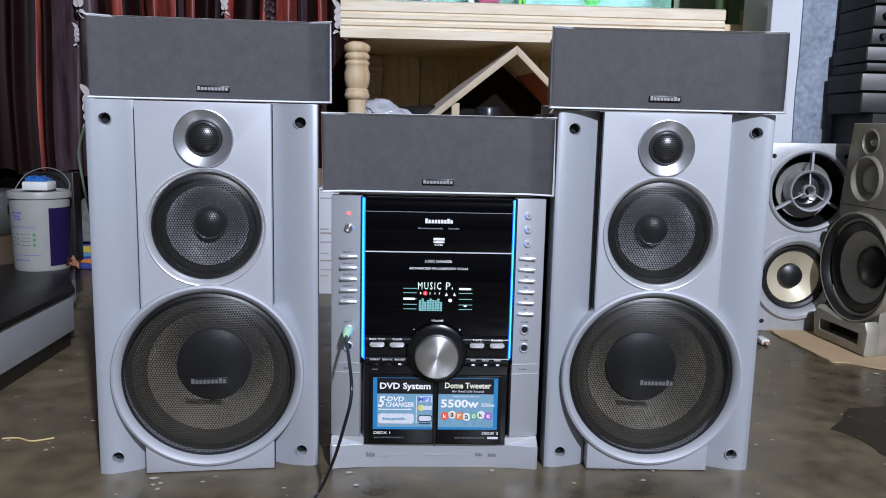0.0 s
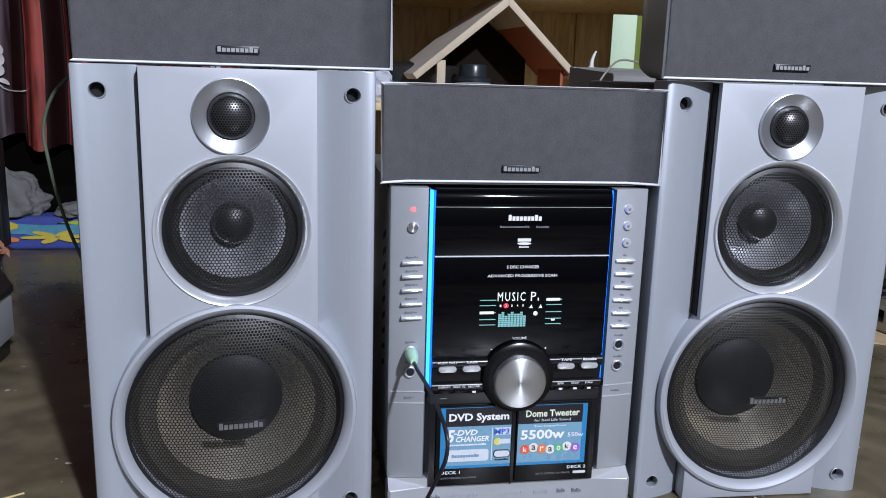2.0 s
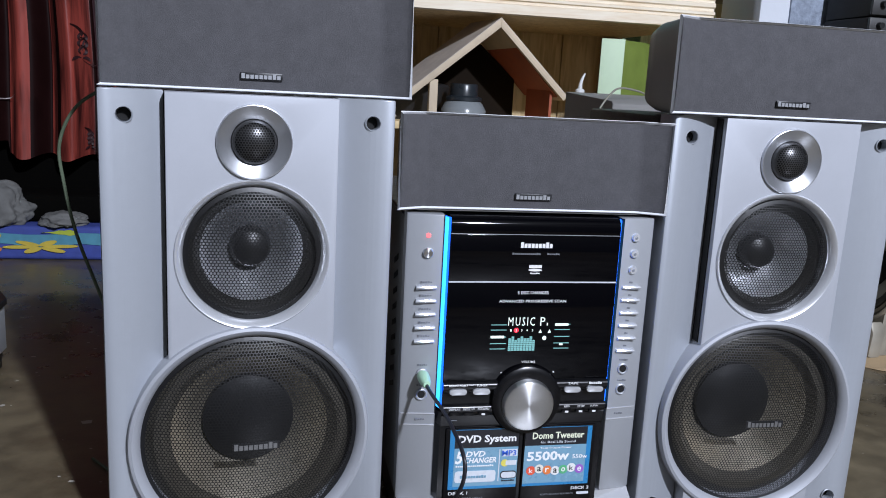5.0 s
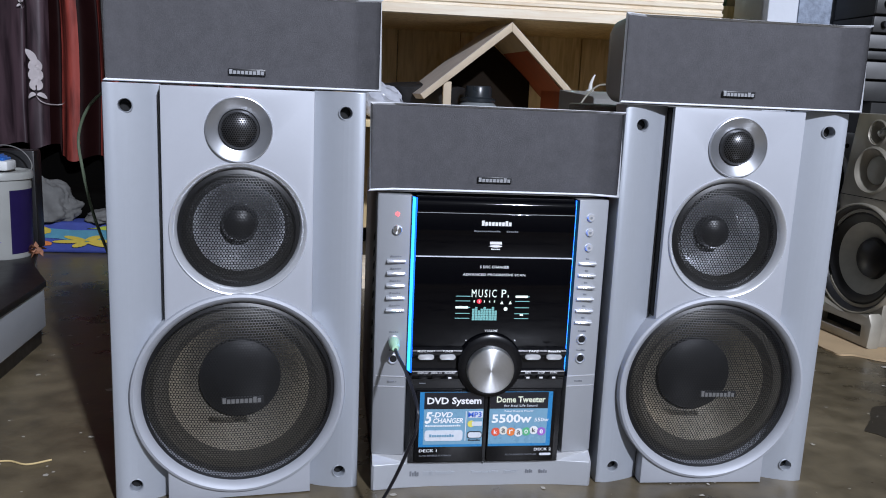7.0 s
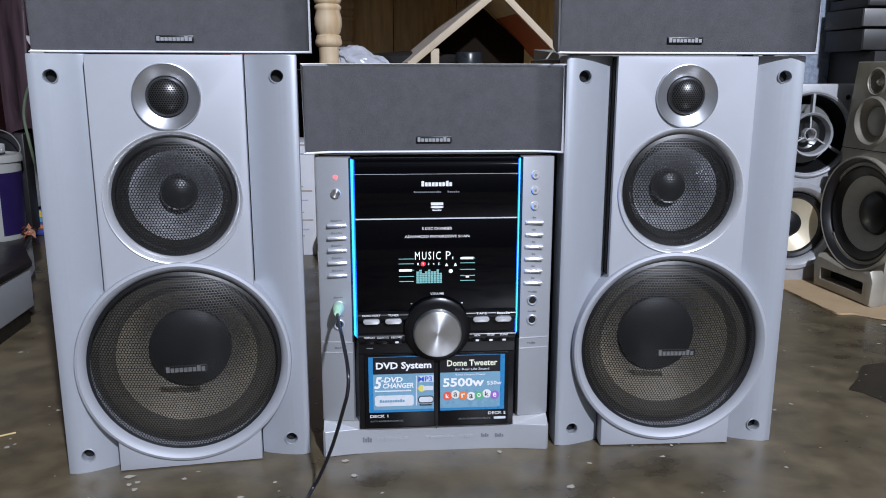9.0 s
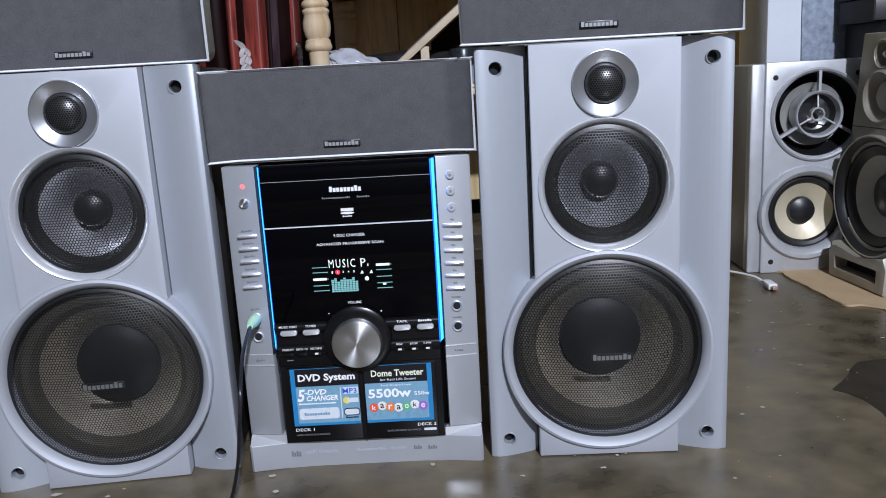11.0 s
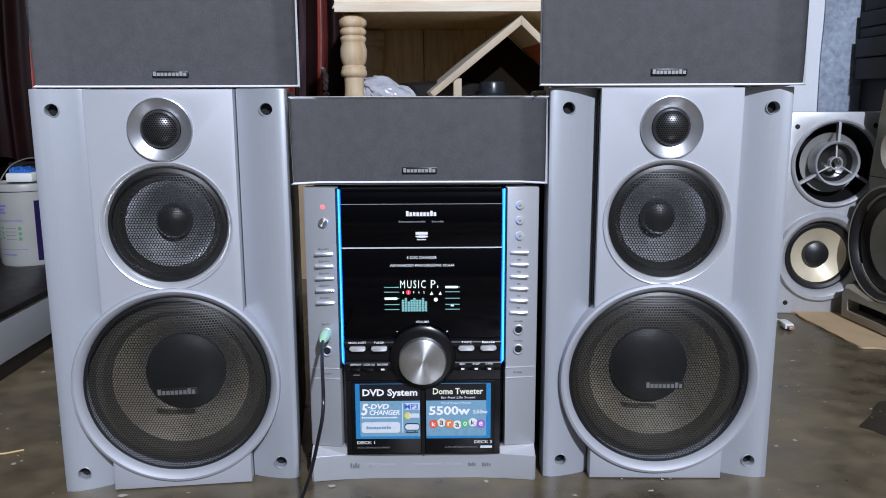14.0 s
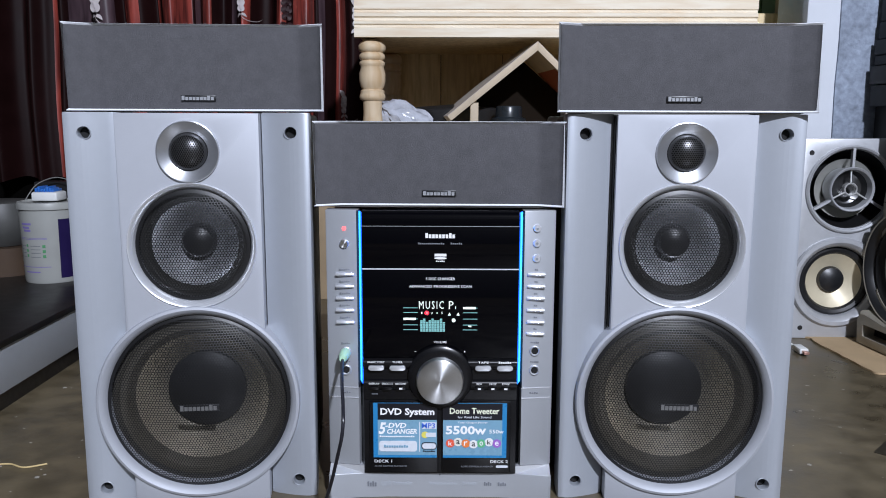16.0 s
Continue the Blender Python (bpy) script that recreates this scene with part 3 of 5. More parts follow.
for side in (-1, 1):
    pts = [(side * (HALF + 0.0009), 0.0016), (side * (HALF + 0.0044), 0.0135), (side * (HALF + 0.0036), 0.0137), (side * (HALF + 0.0002), 0.0018)]
    g = part("light_strip", prism(pts, 0.1385, 0.3325, "z"), BLUE_LED, unit, "glowing blue light strip")
    pts = [(side * (HALF + 0.0022), 0.0050), (side * (HALF + 0.0044), 0.0125), (side * (HALF + 0.0034), 0.0127), (side * (HALF + 0.0014), 0.0052)]
    # lining added to keep the strip from tinting the column edge blue
    lining = [(side * 0.0909, 0.028), (side * 0.0905, 0.028), (side * 0.0905, 0.0096), (side * 0.0919, 0.0064), (side * 0.0924, 0.0068), (side * 0.0909, 0.0097)]
    part("column_lining", prism(lining, 0.132, 0.3335, "z"), HOLE, unit, "added matt black lining that soaks up blue spill")
    part("bright_core", prism(pts, 0.1390, 0.3320, "z"), BLUE_CORE, g, "pale blue core of the light")
# words and marks on the tray and display
bars(0, 0.3072, 0.0330, 0.0055, -0.0002, PANEL_INK_GLOW, tray, "nameplate")
bars(-0.010, 0.2985, 0.0290, 0.0018, -0.0002, GREY_INK, tray, "small_print", 14)
bars(0.0175, 0.2985, 0.0130, 0.0018, -0.0002, GREY_INK, tray, "small_print", 6)
part("disc_mark", prism([(-0.0065, 0.2842), (-0.0065, 0.2872), (0.0065, 0.2872), (0.0065, 0.2842)], -0.0004, 0.0002, "y"), PANEL_INK_GLOW, tray, "plain disc-format mark")
part("disc_mark", prism([(0.0070 * math.cos(k * math.pi / 12), 0.2822 + 0.0013 * math.sin(k * math.pi / 12)) for k in range(24)], -0.0004, 0.0002, "y"), PANEL_INK_GLOW, tray)
bars(0, 0.2790, 0.0100, 0.0014, -0.0002, PANEL_INK_GLOW, tray, "small_print", 5)
lettering("5 DISC CHANGER", 0, 0.2593, 0.0320, 0.0030, -0.0003, PANEL_INK_GLOW, screen)
lettering("ADVANCED PROGRESSIVE SCAN", 0, 0.2507, 0.0690, 0.0027, -0.0003, PANEL_INK_GLOW, screen)
lettering("MUSIC", -0.0099, 0.2298, 0.0275, 0.0088, -0.0003, SEG_WHITE, screen, spread=0.3, bold=0.0)
lettering("P", 0.0120, 0.2298, 0.0052, 0.0088, -0.0003, SEG_WHITE, screen, bold=0.0)
plate(0.0164, 0.0173, 0.2256, 0.2283, -0.0002, SEG_WHITE, screen, "segment")
for i in range(5):
    if i == 1:
        part("disc_lamp", lathe([(0, 0), (0.0026, 0)], -0.0150, 0.2208, -0.0003, n=20), SEG_RED, screen, "red disc number lamp")
    lettering(str(i + 1), -0.0205 + i * 0.0056, 0.2208, 0.0015, 0.0024, -0.0004, SEG_WHITE, screen, "digit")
level = [0.88, 1.0, 0.84, 0.95, 1.0, 0.9, 0.95, 1.0, 0.86]
for i, h in enumerate(level):
    rows = 8
    bm = bmesh.new()
    for k in range(int(rows * h)):
        box(-0.0222 + i * 0.0031, -0.0222 + i * 0.0031 + 0.0026, -0.0004, 0.0002, 0.1995 + k * 0.0019, 0.1995 + k * 0.0019 + 0.0015, 0, bm)
    part("level_bar", bm, SEG_CYAN, screen)
for side in (-1, 1):
    for k, z in enumerate((0.2265, 0.2212, 0.2140, 0.2072, 0.2017)):
        cx = side * 0.0330
        if (side, k) in ((-1, 2), (1, 0)):
            plate(cx - 0.0078, cx + 0.0060, z - 0.0012, z + 0.0012, -0.0002, SEG_WHITE, screen, "indicator")
        plate(cx - 0.0080, cx + 0.0080, z - 0.0003, z + 0.0003, -0.0001, SEG_CYAN, screen, "indicator_line")
part("note_lamp", lathe([(0, 0), (0.0022, 0)], 0.0148, 0.2125, -0.0003, n=20), SEG_WHITE, screen)
for dx in (0.0100, 0.0195):
    part("note_lamp", prism([(dx - 0.0016, 0.2180), (dx + 0.0018, 0.2180), (dx + 0.0004, 0.2216)], -0.0004, 0.0002, "y"), SEG_WHITE, screen)
plate(0.0310, 0.0345, 0.2050, 0.2066, -0.0002, SEG_WHITE, screen, "indicator")
lettering("VOLUME", 0, 0.1876, 0.0145, 0.0026, -0.0003, PANEL_INK_GLOW, screen)
plate(-0.0285, -0.0268, 0.1765, 0.1770, -0.0002, PANEL_INK_GLOW, screen, "minus_mark")
plate(0.0262, 0.0280, 0.1765, 0.1770, -0.0002, PANEL_INK_GLOW, screen, "plus_mark")
plate(0.0268, 0.0274, 0.1759, 0.1776, -0.0003, PANEL_INK_GLOW, screen, "plus_mark")
# volume knob
part("knob_well", lathe([(0.0365, 0.004), (0.0365, -0.0020), (0.0355, -0.0042), (0.0330, -0.0056), (0.0290, -0.0062), (0.0, -0.0062)], 0, 0.1480, n=72), SATIN, unit, "round black collar of the knob")
knob = part("volume_knob", lathe([(0, -0.0138), (0.010, -0.0139), (0.0236, -0.0142), (0.0252, -0.0136), (0.0260, -0.0120), (0.0266, -0.003), (0.0266, 0.0)], 0, 0.1455, n=80), BRUSHED, unit, "large spun aluminium volume knob")
# buttons of the control panel
for x, w in ((-0.0712, "MUSIC PORT"), (-0.0475, "TUNER"), (0.0480, "TAPE"), (0.0722, "DVD/CD")):
    b = part("source_button", prism(rounded(x - 0.0088, x + 0.0088, 0.1558, 0.1612, 0.0024), -0.0052, 0.003, "y", bevel=0.0008), BRIGHT, deck, "rounded bright button")
    if w == "DVD/CD":
        bars(x, 0.1655, 0.0145, 0.0022, -0.0044, PANEL_INK_GLOW, deck, "small_print", 6)
    else:
        lettering(w, x, 0.1655, 0.0190 if len(w) > 6 else 0.0115, 0.0024, -0.0046, PANEL_INK_GLOW, deck)
for x, w in ((-0.0735, "DISPLAY"), (-0.0590, "DECK 1/2"), (-0.0440, "RECORD"), (0.0440, "REW"), (0.0590, "STOP"), (0.0735, "F.FW")):
    part("small_button", prism(rounded(x - 0.0050, x + 0.0050, 0.1328, 0.1362, 0.0012), -0.0034, 0.003, "y", bevel=0.0005), SATIN, deck, "small black button")
    lettering(w, x, 0.1402, min(0.0120, 0.0018 * len(w) + 0.001), 0.0021, -0.0036, PANEL_INK_GLOW, deck)
    if x > -0.05:
        plate(x - 0.0018, x + 0.0018, 0.1336, 0.1354, -0.0033, PANEL_INK_GLOW, deck, "button_mark")
plate(-0.0770, -0.0700, 0.1262, 0.1270, 0.0013, GREY_INK, deck, "ridge")
# cassette doors with promotional stickers
for side in (-1, 1):
    x0, x1 = (-0.0800, -0.0020) if side < 0 else (0.0020, 0.0800)
    door = part("cassette_door", box(x0, x1, 0.0006, 0.006, 0.0330, 0.1180, 0.0012), SATIN, unit, "black cassette door with a blue sticker")
    a, b = (x0 + 0.0045, x1 - 0.0015) if side < 0 else (x0 + 0.0015, x1 - 0.0045)
    st = plate(a, b, 0.0515, 0.1165, 0.0008, LABEL_BLUE, door, "sticker", 0.0005, "blue and black promotional sticker")
    c, d = (a + 0.0050, b) if side < 0 else (a, b - 0.0050)
    plate(c, d, 0.0965, 0.1160, 0.0003, LABEL_BLACK, st, "black_field", 0.0002)
    plate(c, d, 0.0545, 0.0965, 0.0003, LABEL_PALE, st, "pale_field", 0.0002)
    if side < 0:
        lettering("DVD System", (c + d) / 2 + 0.0002, 0.1053, d - c - 0.006, 0.0105, -0.0003, WHITE_INK, st, bold=0.03)
        lettering("-DVD", c + 0.0205, 0.0900, 0.0240, 0.0062, -0.0003, WHITE_INK, st, lean=0.2, bold=0.03)
        lettering("5", c + 0.0052, 0.0866, 0.0085, 0.0140, -0.0004, WHITE_INK, st, lean=0.2, bold=0.03)
        lettering("CHANGER", c + 0.0275, 0.0830, 0.0340, 0.0060, -0.0003, WHITE_INK, st, lean=0.2, bold=0.03)
        bars(c + 0.022, 0.0770, 0.040, 0.0017, 0.0, WHITE_INK, st, "small_print", 18)
        part("music_port_box", prism(rounded(c + 0.0015, c + 0.0445, 0.0590, 0.0715, 0.003), -0.0004, 0.0004, "y"), LABEL_SILVER, st, "pale rounded box on the sticker")
        bars(c + 0.021, 0.0655, 0.028, 0.0030, -0.0005, LABEL_PALE, st, "small_print", 10)
        plate(c + 0.0470, c + 0.0480, 0.0590, 0.0940, 0.0000, LABEL_SILVER, st, "divider", 0.0003)
        lettering("MP3", c + 0.0575, 0.0902, 0.0150, 0.0060, -0.0010, material("ink_blue", (0.04, 0.13, 0.6), 0.4, vary=0.0), st)
        plate(c + 0.0500, c + 0.0665, 0.0862, 0.0938, 0.0000, LABEL_SILVER, st, "format_mark", 0.0002)
        part("format_mark", lathe([(0, 0), (0.0040, 0)], c + 0.0535, 0.0790, -0.0003, n=24), material("mark_yellow", (0.7, 0.62, 0.12), 0.4, vary=0.0), st)
        plate(c + 0.0545, c + 0.0660, 0.0765, 0.0815, -0.0001, LABEL_SILVER, st, "format_mark", 0.0003)
        part("format_mark", prism(rounded(c + 0.0495, c + 0.0668, 0.0615, 0.0700, 0.0035), -0.0004, 0.0004, "y"), LABEL_BLACK, st)
        part("format_mark", prism(rounded(c + 0.0503, c + 0.0660, 0.0625, 0.0690, 0.003), -0.0006, 0.0004, "y"), LABEL_SILVER, st)
        bars(c + 0.0582, 0.0595, 0.014, 0.0016, 0.0, LABEL_BLACK, st, "small_print", 6)
        lettering("DECK 1", x0 + 0.0155, 0.0470, 0.0200, 0.0034, 0.0004, PANEL_INK_GLOW, door)
        lettering("AUTO REVERSE PLAYBACK", x0 + 0.0240, 0.0410, 0.0370, 0.0019, 0.0004, GREY_INK, door)
    else:
        lettering("Dome Tweeter", (c + d) / 2 + 0.002, 0.1075, d - c - 0.011, 0.0074, -0.0003, LABEL_CREAM, st, bold=0.025)
        lettering("for Real Life Sound", (c + d) / 2 + 0.002, 0.1002, 0.0380, 0.0026, -0.0003, LABEL_SILVER, st)
        lettering("Total Output Power", (c + d) / 2, 0.0935, 0.0340, 0.0025, -0.0003, WHITE_INK, st)
        lettering("5500w", c + 0.0260, 0.0848, 0.0460, 0.0105, -0.0003, WHITE_INK, st, bold=0.03)
        lettering("550w", c + 0.0605, 0.0832, 0.0165, 0.0046, -0.0003, WHITE_INK, st)
        hues = ((0.75, 0.1, 0.05), (0.75, 0.72, 0.65), (0.75, 0.2, 0.05), (0.75, 0.75, 0.75), (0.1, 0.42, 0.2), (0.75, 0.75, 0.75), (0.3, 0.12, 0.5))
        for i, (ch, h) in enumerate(zip("karaoke", hues)):
            x, z = c + 0.0082 + i * 0.0088, 0.0690 + (0.0016 if i in (1, 5) else -0.0010 if i in (3,) else 0)
            part("letter_disc", lathe([(0, 0), (0.0050, 0)], x, z, -0.0003, n=24), material("disc_tint_%d" % i, h, 0.4, vary=0.0), st)
            lettering(ch, x, z, 0.0042, 0.0052, -0.0005, LABEL_BLACK if i in (1, 3, 5) else WHITE_INK, st)
        lettering("DECK 2", x1 - 0.0125, 0.0470, 0.0200, 0.0034, 0.0004, PANEL_INK_GLOW, door)
        lettering("AUTO REVERSE PLAYBACK", x1 - 0.0375, 0.0410, 0.0370, 0.0019, 0.0004, GREY_INK, door)
        part("format_mark", prism(rounded(x1 - 0.0160, x1 - 0.0025, 0.0397, 0.0424, 0.001), 0.0001, 0.001, "y"), LABEL_SILVER, door)
# base
base = part("base", prism([(-0.1270, 0.03), (-0.1270, 0.0020), (-0.1245, 0.0000), (-0.088, 0.0060), (-0.06, 0.0085), (0.06, 0.0085), (0.088, 0.0060), (0.1245, 0.0000), (0.1270, 0.0020), (0.1270, 0.03)],
                          0.0, 0.0300, "z", bevel=0.001), SILVER_UNIT, unit, "silver base with small printed marks")
for side in (-1, 1):
    bm = bmesh.new()
    q = [bm.verts.new((side * x, y, z)) for x, y, z in ((0.0868, 0.0058, 0.0302), (0.1262, 0.0004, 0.0302), (0.1262, 0.0125, 0.0390), (0.0868, 0.0065, 0.0390), (0.0868, 0.02, 0.0302), (0.1262, 0.02, 0.0302), (0.1262, 0.02, 0.0390), (0.0868, 0.02, 0.0390))]
    for f in ((0, 1, 2, 3), (4, 7, 6, 5), (0, 4, 5, 1), (3, 2, 6, 7), (1, 5, 6, 2), (0, 3, 7, 4)):
        bm.faces.new([q[i] for i in f])
    part("base_ledge", bm, BRIGHT, base, "bright sloping ledge")
for x, w, h, dark in ((-0.078, 0.011, 0.0060, 1), (-0.062, 0.012, 0.006, 0), (-0.043, 0.022, 0.004, 0), (0.004, 0.032, 0.003, 0), (0.034, 0.016, 0.004, 0), (0.0555, 0.009, 0.0042, 1), (0.072, 0.010, 0.0042, 1)):
    bars(x, 0.0165, w, h, 0.0083 - max(0, abs(x) - 0.06) * 0.09, GREY_INK if dark else material("pale_mark", (0.36, 0.38, 0.41), 0.5, vary=0.0), base, "format_print", 4 if dark else 8)
plate(-0.0006, 0.0006, 0.0268, 0.0280, 0.0084, HOLE, base, "latch_dot")

# lead plugged into the front socket
lead = thing("audio_lead", pose(0.0415, 0.938, 0), "black audio lead with a pale green plug in the stereo's socket", "cable")
px = -0.1062
part("plug", lathe([(0.0, -0.030), (0.0032, -0.0300), (0.0046, -0.026), (0.0058, -0.016), (0.0062, -0.007), (0.0050, -0.002), (0.0028, -0.001), (0.0018, 0.006)], px, 0.1735, 0.0078, n=24), PLUG_GREEN, lead, "pale green jack plug")
part("cord", tube([(px, -0.020, 0.1728), (-0.1045, -0.038, 0.171), (-0.098, -0.085, 0.167), (-0.0915, -0.125, 0.152), (-0.0915, -0.134, 0.134), (-0.0970, -0.126, 0.110), (-0.110, -0.102, 0.062), (-0.125, -0.082, 0.020), (-0.134, -0.080, 0.0030), (-0.141, -0.12, 0.0026), (-0.160, -0.25, 0.0026), (-0.20, -0.42, 0.0026)], 0.0018, 10), CABLE, lead, "thin black cord")

# ---------------------------------------------------------------- pine shelf bench
bench = thing("shelf_bench", pose(0, 0, 0), "pine bench with moulded top edge, turned legs and back panel", "bench")
BX0, BX1, BY = -0.166, 0.712, 1.885
profile = [(0.0, 0.609), (0.0, 0.628), (0.005, 0.630), (0.005, 0.635), (0.0, 0.637), (0.0, 0.642), (0.006, 0.645), (0.006, 0.650), (0.001, 0.653), (0.001, 0.660), (0.006, 0.663), (0.006, 0.667), (0.002, 0.669), (0.002, 0.690), (0.012, 0.694), (0.03, 0.694), (0.03, 0.609)]
part("top_rail", prism([(BY + a, b) for a, b in profile], BX0, BX1, "x"), PINE, bench, "pale pine rail with routed grooves")
part("table_top", box(BX0 + 0.004, BX1 - 0.004, BY + 0.03, 2.42, 0.662, 0.692, 0.002), PINE, bench)
part("under_board", box(BX0 + 0.01, BX1 - 0.01, BY + 0.03, 2.40, 0.609, 0.6615), PINE_BACK, bench)
for i in range(5):
    w = (BX1 - BX0 - 0.02) / 5
    part("back_board", box(BX0 + 0.01 + i * w + 0.001, BX0 + 0.01 + (i + 1) * w - 0.001, 2.36 + 0.003 * (i % 2), 2.38, 0.06, 0.609, 0.0015), PINE_BACK, bench, "brown pine back board")
turned = [(0.0, 0), (0.018, 0.001), (0.026, 0.006), (0.0305, 0.014), (0.0305, 0.022), (0.028, 0.026), (0.024, 0.029), (0.0285, 0.034), (0.0295, 0.038), (0.028, 0.043), (0.024, 0.046), (0.0285, 0.050), (0.029, 0.054), (0.027, 0.058),
          (0.026, 0.061), (0.0295, 0.075), (0.0295, 0.09), (0.027, 0.103), (0.023, 0.110), (0.027, 0.113), (0.027, 0.119), (0.0285, 0.121), (0.0295, 0.127), (0.028, 0.132), (0.022, 0.136), (0.021, 0.160), (0.025, 0.210), (0.027, 0.300)]
lower_turn = [(0.027, 0.300), (0.025, 0.380), (0.023, 0.415), (0.029, 0.420), (0.029, 0.430), (0.025, 0.434), (0.0275, 0.450), (0.0265, 0.466), (0.0295, 0.470), (0.0295, 0.478), (0.025, 0.481), (0.029, 0.485), (0.029, 0.494), (0.0265, 0.497), (0.0275, 0.546), (0.0, 0.546)]
LEGS = ((-0.131, 1.925), (0.655, 1.935), (-0.12, 2.33), (0.66, 2.33))
for x, y in LEGS:
    leg = part("turned_leg", lathe([(r, -h) for r, h in turned], x, 0.607, y, "z", 36), PINE_FINE, bench, "pale turned pine leg", angle=50)
    part("lower_turning", lathe([(r, -h) for r, h in lower_turn], x, 0.607, y, "z", 36), PINE_FINE, leg, angle=50)
part("foot_rail", prism([(1.885, 0.0), (1.885, 0.022), (1.892, 0.026), (1.890, 0.055), (1.900, 0.0605), (1.97, 0.0605), (1.97, 0.0)], BX0, BX1, "x"), PINE, bench, "stepped pine foot rail")
part("inner_shelf", box(BX0 + 0.07, BX1 - 0.03, 1.90, 2.355, 0.362, 0.378, 0.002), PINE_BACK, bench, "dark inner shelf")

# little wooden house
house = thing("toy_house", pose(0.238, 1.90, 0.378, 0, 0, 6), "wooden toy house with steep roof and red-brown inside, on the shelf", "toy house")
RED_INSIDE = material("red_brown_card", (0.34, 0.085, 0.04), 0.7, vary=0.15, scale=30)
PALE_BOARD = material("pale_board", (0.60, 0.49, 0.35), 0.7, vary=0.12, scale=30, bump=0.1, bump_scale=200)
ROOF_GREY = material("grey_board", (0.60, 0.53, 0.46), 0.8, vary=0.1, scale=40)


def roof_leaf(side, length, drop):
    dx, dz = side * length, -drop
    n = Vector((-dz, 0, dx)).normalized() * (0.013 if side > 0 else -0.013)
    pts = [(0, 0.223), (dx, 0.223 + dz), (dx + n.x * -1, 0.223 + dz - abs(n.z)), (0, 0.223 - 0.019)]
    return prism(pts, 0.0, 0.20, "y", bevel=0.0008)


for side, ln, dr in ((-1, 0.200, 0.163), (1, 0.165, 0.155)):
    leaf = part("roof_board", roof_leaf(side, ln, dr), PALE_BOARD, house, "pale pine roof board")
    pts = [(0, 0.2226), (side * ln, 0.2226 - dr), (side * ln, 0.2242 - dr), (0, 0.2242)]
    part("roof_skin", prism(pts, 0.0012, 0.205, "y"), ROOF_GREY, leaf, "grey board over the roof")
    if side > 0:
        pts = [(side * 0.004, 0.2035), (side * (ln - 0.02), 0.2225 - dr), (side * (ln - 0.02), 0.2205 - dr), (side * 0.004, 0.2015)]
        part("roof_lining", prism(pts, 0.010, 0.20, "y"), RED_INSIDE, leaf, "red-brown lining")
    if side < 0:
        part("corner_post", box(side * 0.139 - 0.009, side * 0.139 + 0.009, 0.006, 0.018, 0, 0.090, 0.0008), PALE_BOARD, house, "thin pine post")
part("side_wall", prism([(0.131, 0.020), (0.137, 0.020), (0.137, 0.15), (0.129, 0.15)], 0.006, 0.084, "z"), RED_INSIDE, house, "red-brown side wall")
# near-black colour gives this board the shade of the house interior
part("back_wall", prism([(-0.11, 0.006), (0.11, 0.006), (0.11, 0.10), (0.0, 0.195), (-0.11, 0.105)], 0.185, 0.193, "y"), material("shade_board", (0.012, 0.008, 0.005), 0.85, vary=0.2, scale=20, spec=0.1), house)
part("house_floor", box(-0.13, 0.13, 0.0, 0.20, -0.0, 0.006), PINE_BACK, house)

# jar with a dark lid inside the house
GREY_GLASS = material("smoky_glass", (0.22, 0.24, 0.25), 0.18, vary=0.05, scale=40)
DARK_LID = material("dark_lid", (0.02, 0.025, 0.03), 0.3, vary=0.1, scale=40)
jar = thing("lidded_jar", pose(0.180, 1.965, 0.384), "smoky jar with a dark round lid, standing in the toy house", "jar")
part("body", lathe([(0, 0), (0.045, 0), (0.05, 0.006), (0.05, 0.022), (0.042, 0.036), (0.036, 0.042), (0, 0.042)], 0, 0, 0, "z", 40), GREY_GLASS, jar, "smoky grey body")
part("lid", lathe([(0, 0.042), (0.040, 0.042), (0.040, 0.049), (0.034, 0.051), (0.031, 0.053), (0.030, 0.074), (0.028, 0.078), (0, 0.078)], 0, 0, 0, "z", 40), DARK_LID, jar, "dark stepped lid")

# glue bottle with a white nozzle
WHITE_PLASTIC = material("white_plastic", (0.72, 0.73, 0.72), 0.4, vary=0.06, scale=30)
glue = thing("glue_bottle", pose(0.430, 1.92, 0.372), "small white plastic bottle with a bent nozzle, on the shelf", "bottle")
part("body", lathe([(0, 0), (0.018, 0), (0.018, 0.07), (0.013, 0.078), (0, 0.078)], 0, 0, 0, "z", 24), WHITE_PLASTIC, glue)
part("cap", lathe([(0, 0.078), (0.0105, 0.078), (0.010, 0.090), (0.006, 0.093), (0, 0.093)], 0, 0, 0, "z", 20), WHITE_PLASTIC, glue)
part("nozzle", tube([(0, 0, 0.092), (0.001, 0, 0.106), (0.005, 0, 0.118), (0.009, 0, 0.126)], lambda t: 0.0048 - 0.003 * t, 10), WHITE_PLASTIC, glue, "tapered white nozzle")

# clear plastic bag and a dark round tin behind the left leg
BAG = material("clear_bag", (0.5, 0.52, 0.58), 0.22, vary=0.25, scale=40, bump=0.8, bump_scale=60)
bm = bmesh.new()
bmesh.ops.create_icosphere(bm, subdivisions=4, radius=1)
for v in bm.verts:
    c = v.co.copy()
    f = 1 + 0.22 * noise.noise(c * 2.3) + 0.10 * noise.noise(c * 6)
    v.co = Vector((c.x * 0.078 * f, c.y * 0.045 * f, max(0, 0.044 + c.z * 0.044 * f - c.x * 0.030)))
bag = tagged(part("plastic_bag", bm, BAG), "crumpled clear plastic bag on the shelf beside the turned leg", "bag")
bag.matrix_world = pose(-0.052, 1.97, 0.378)
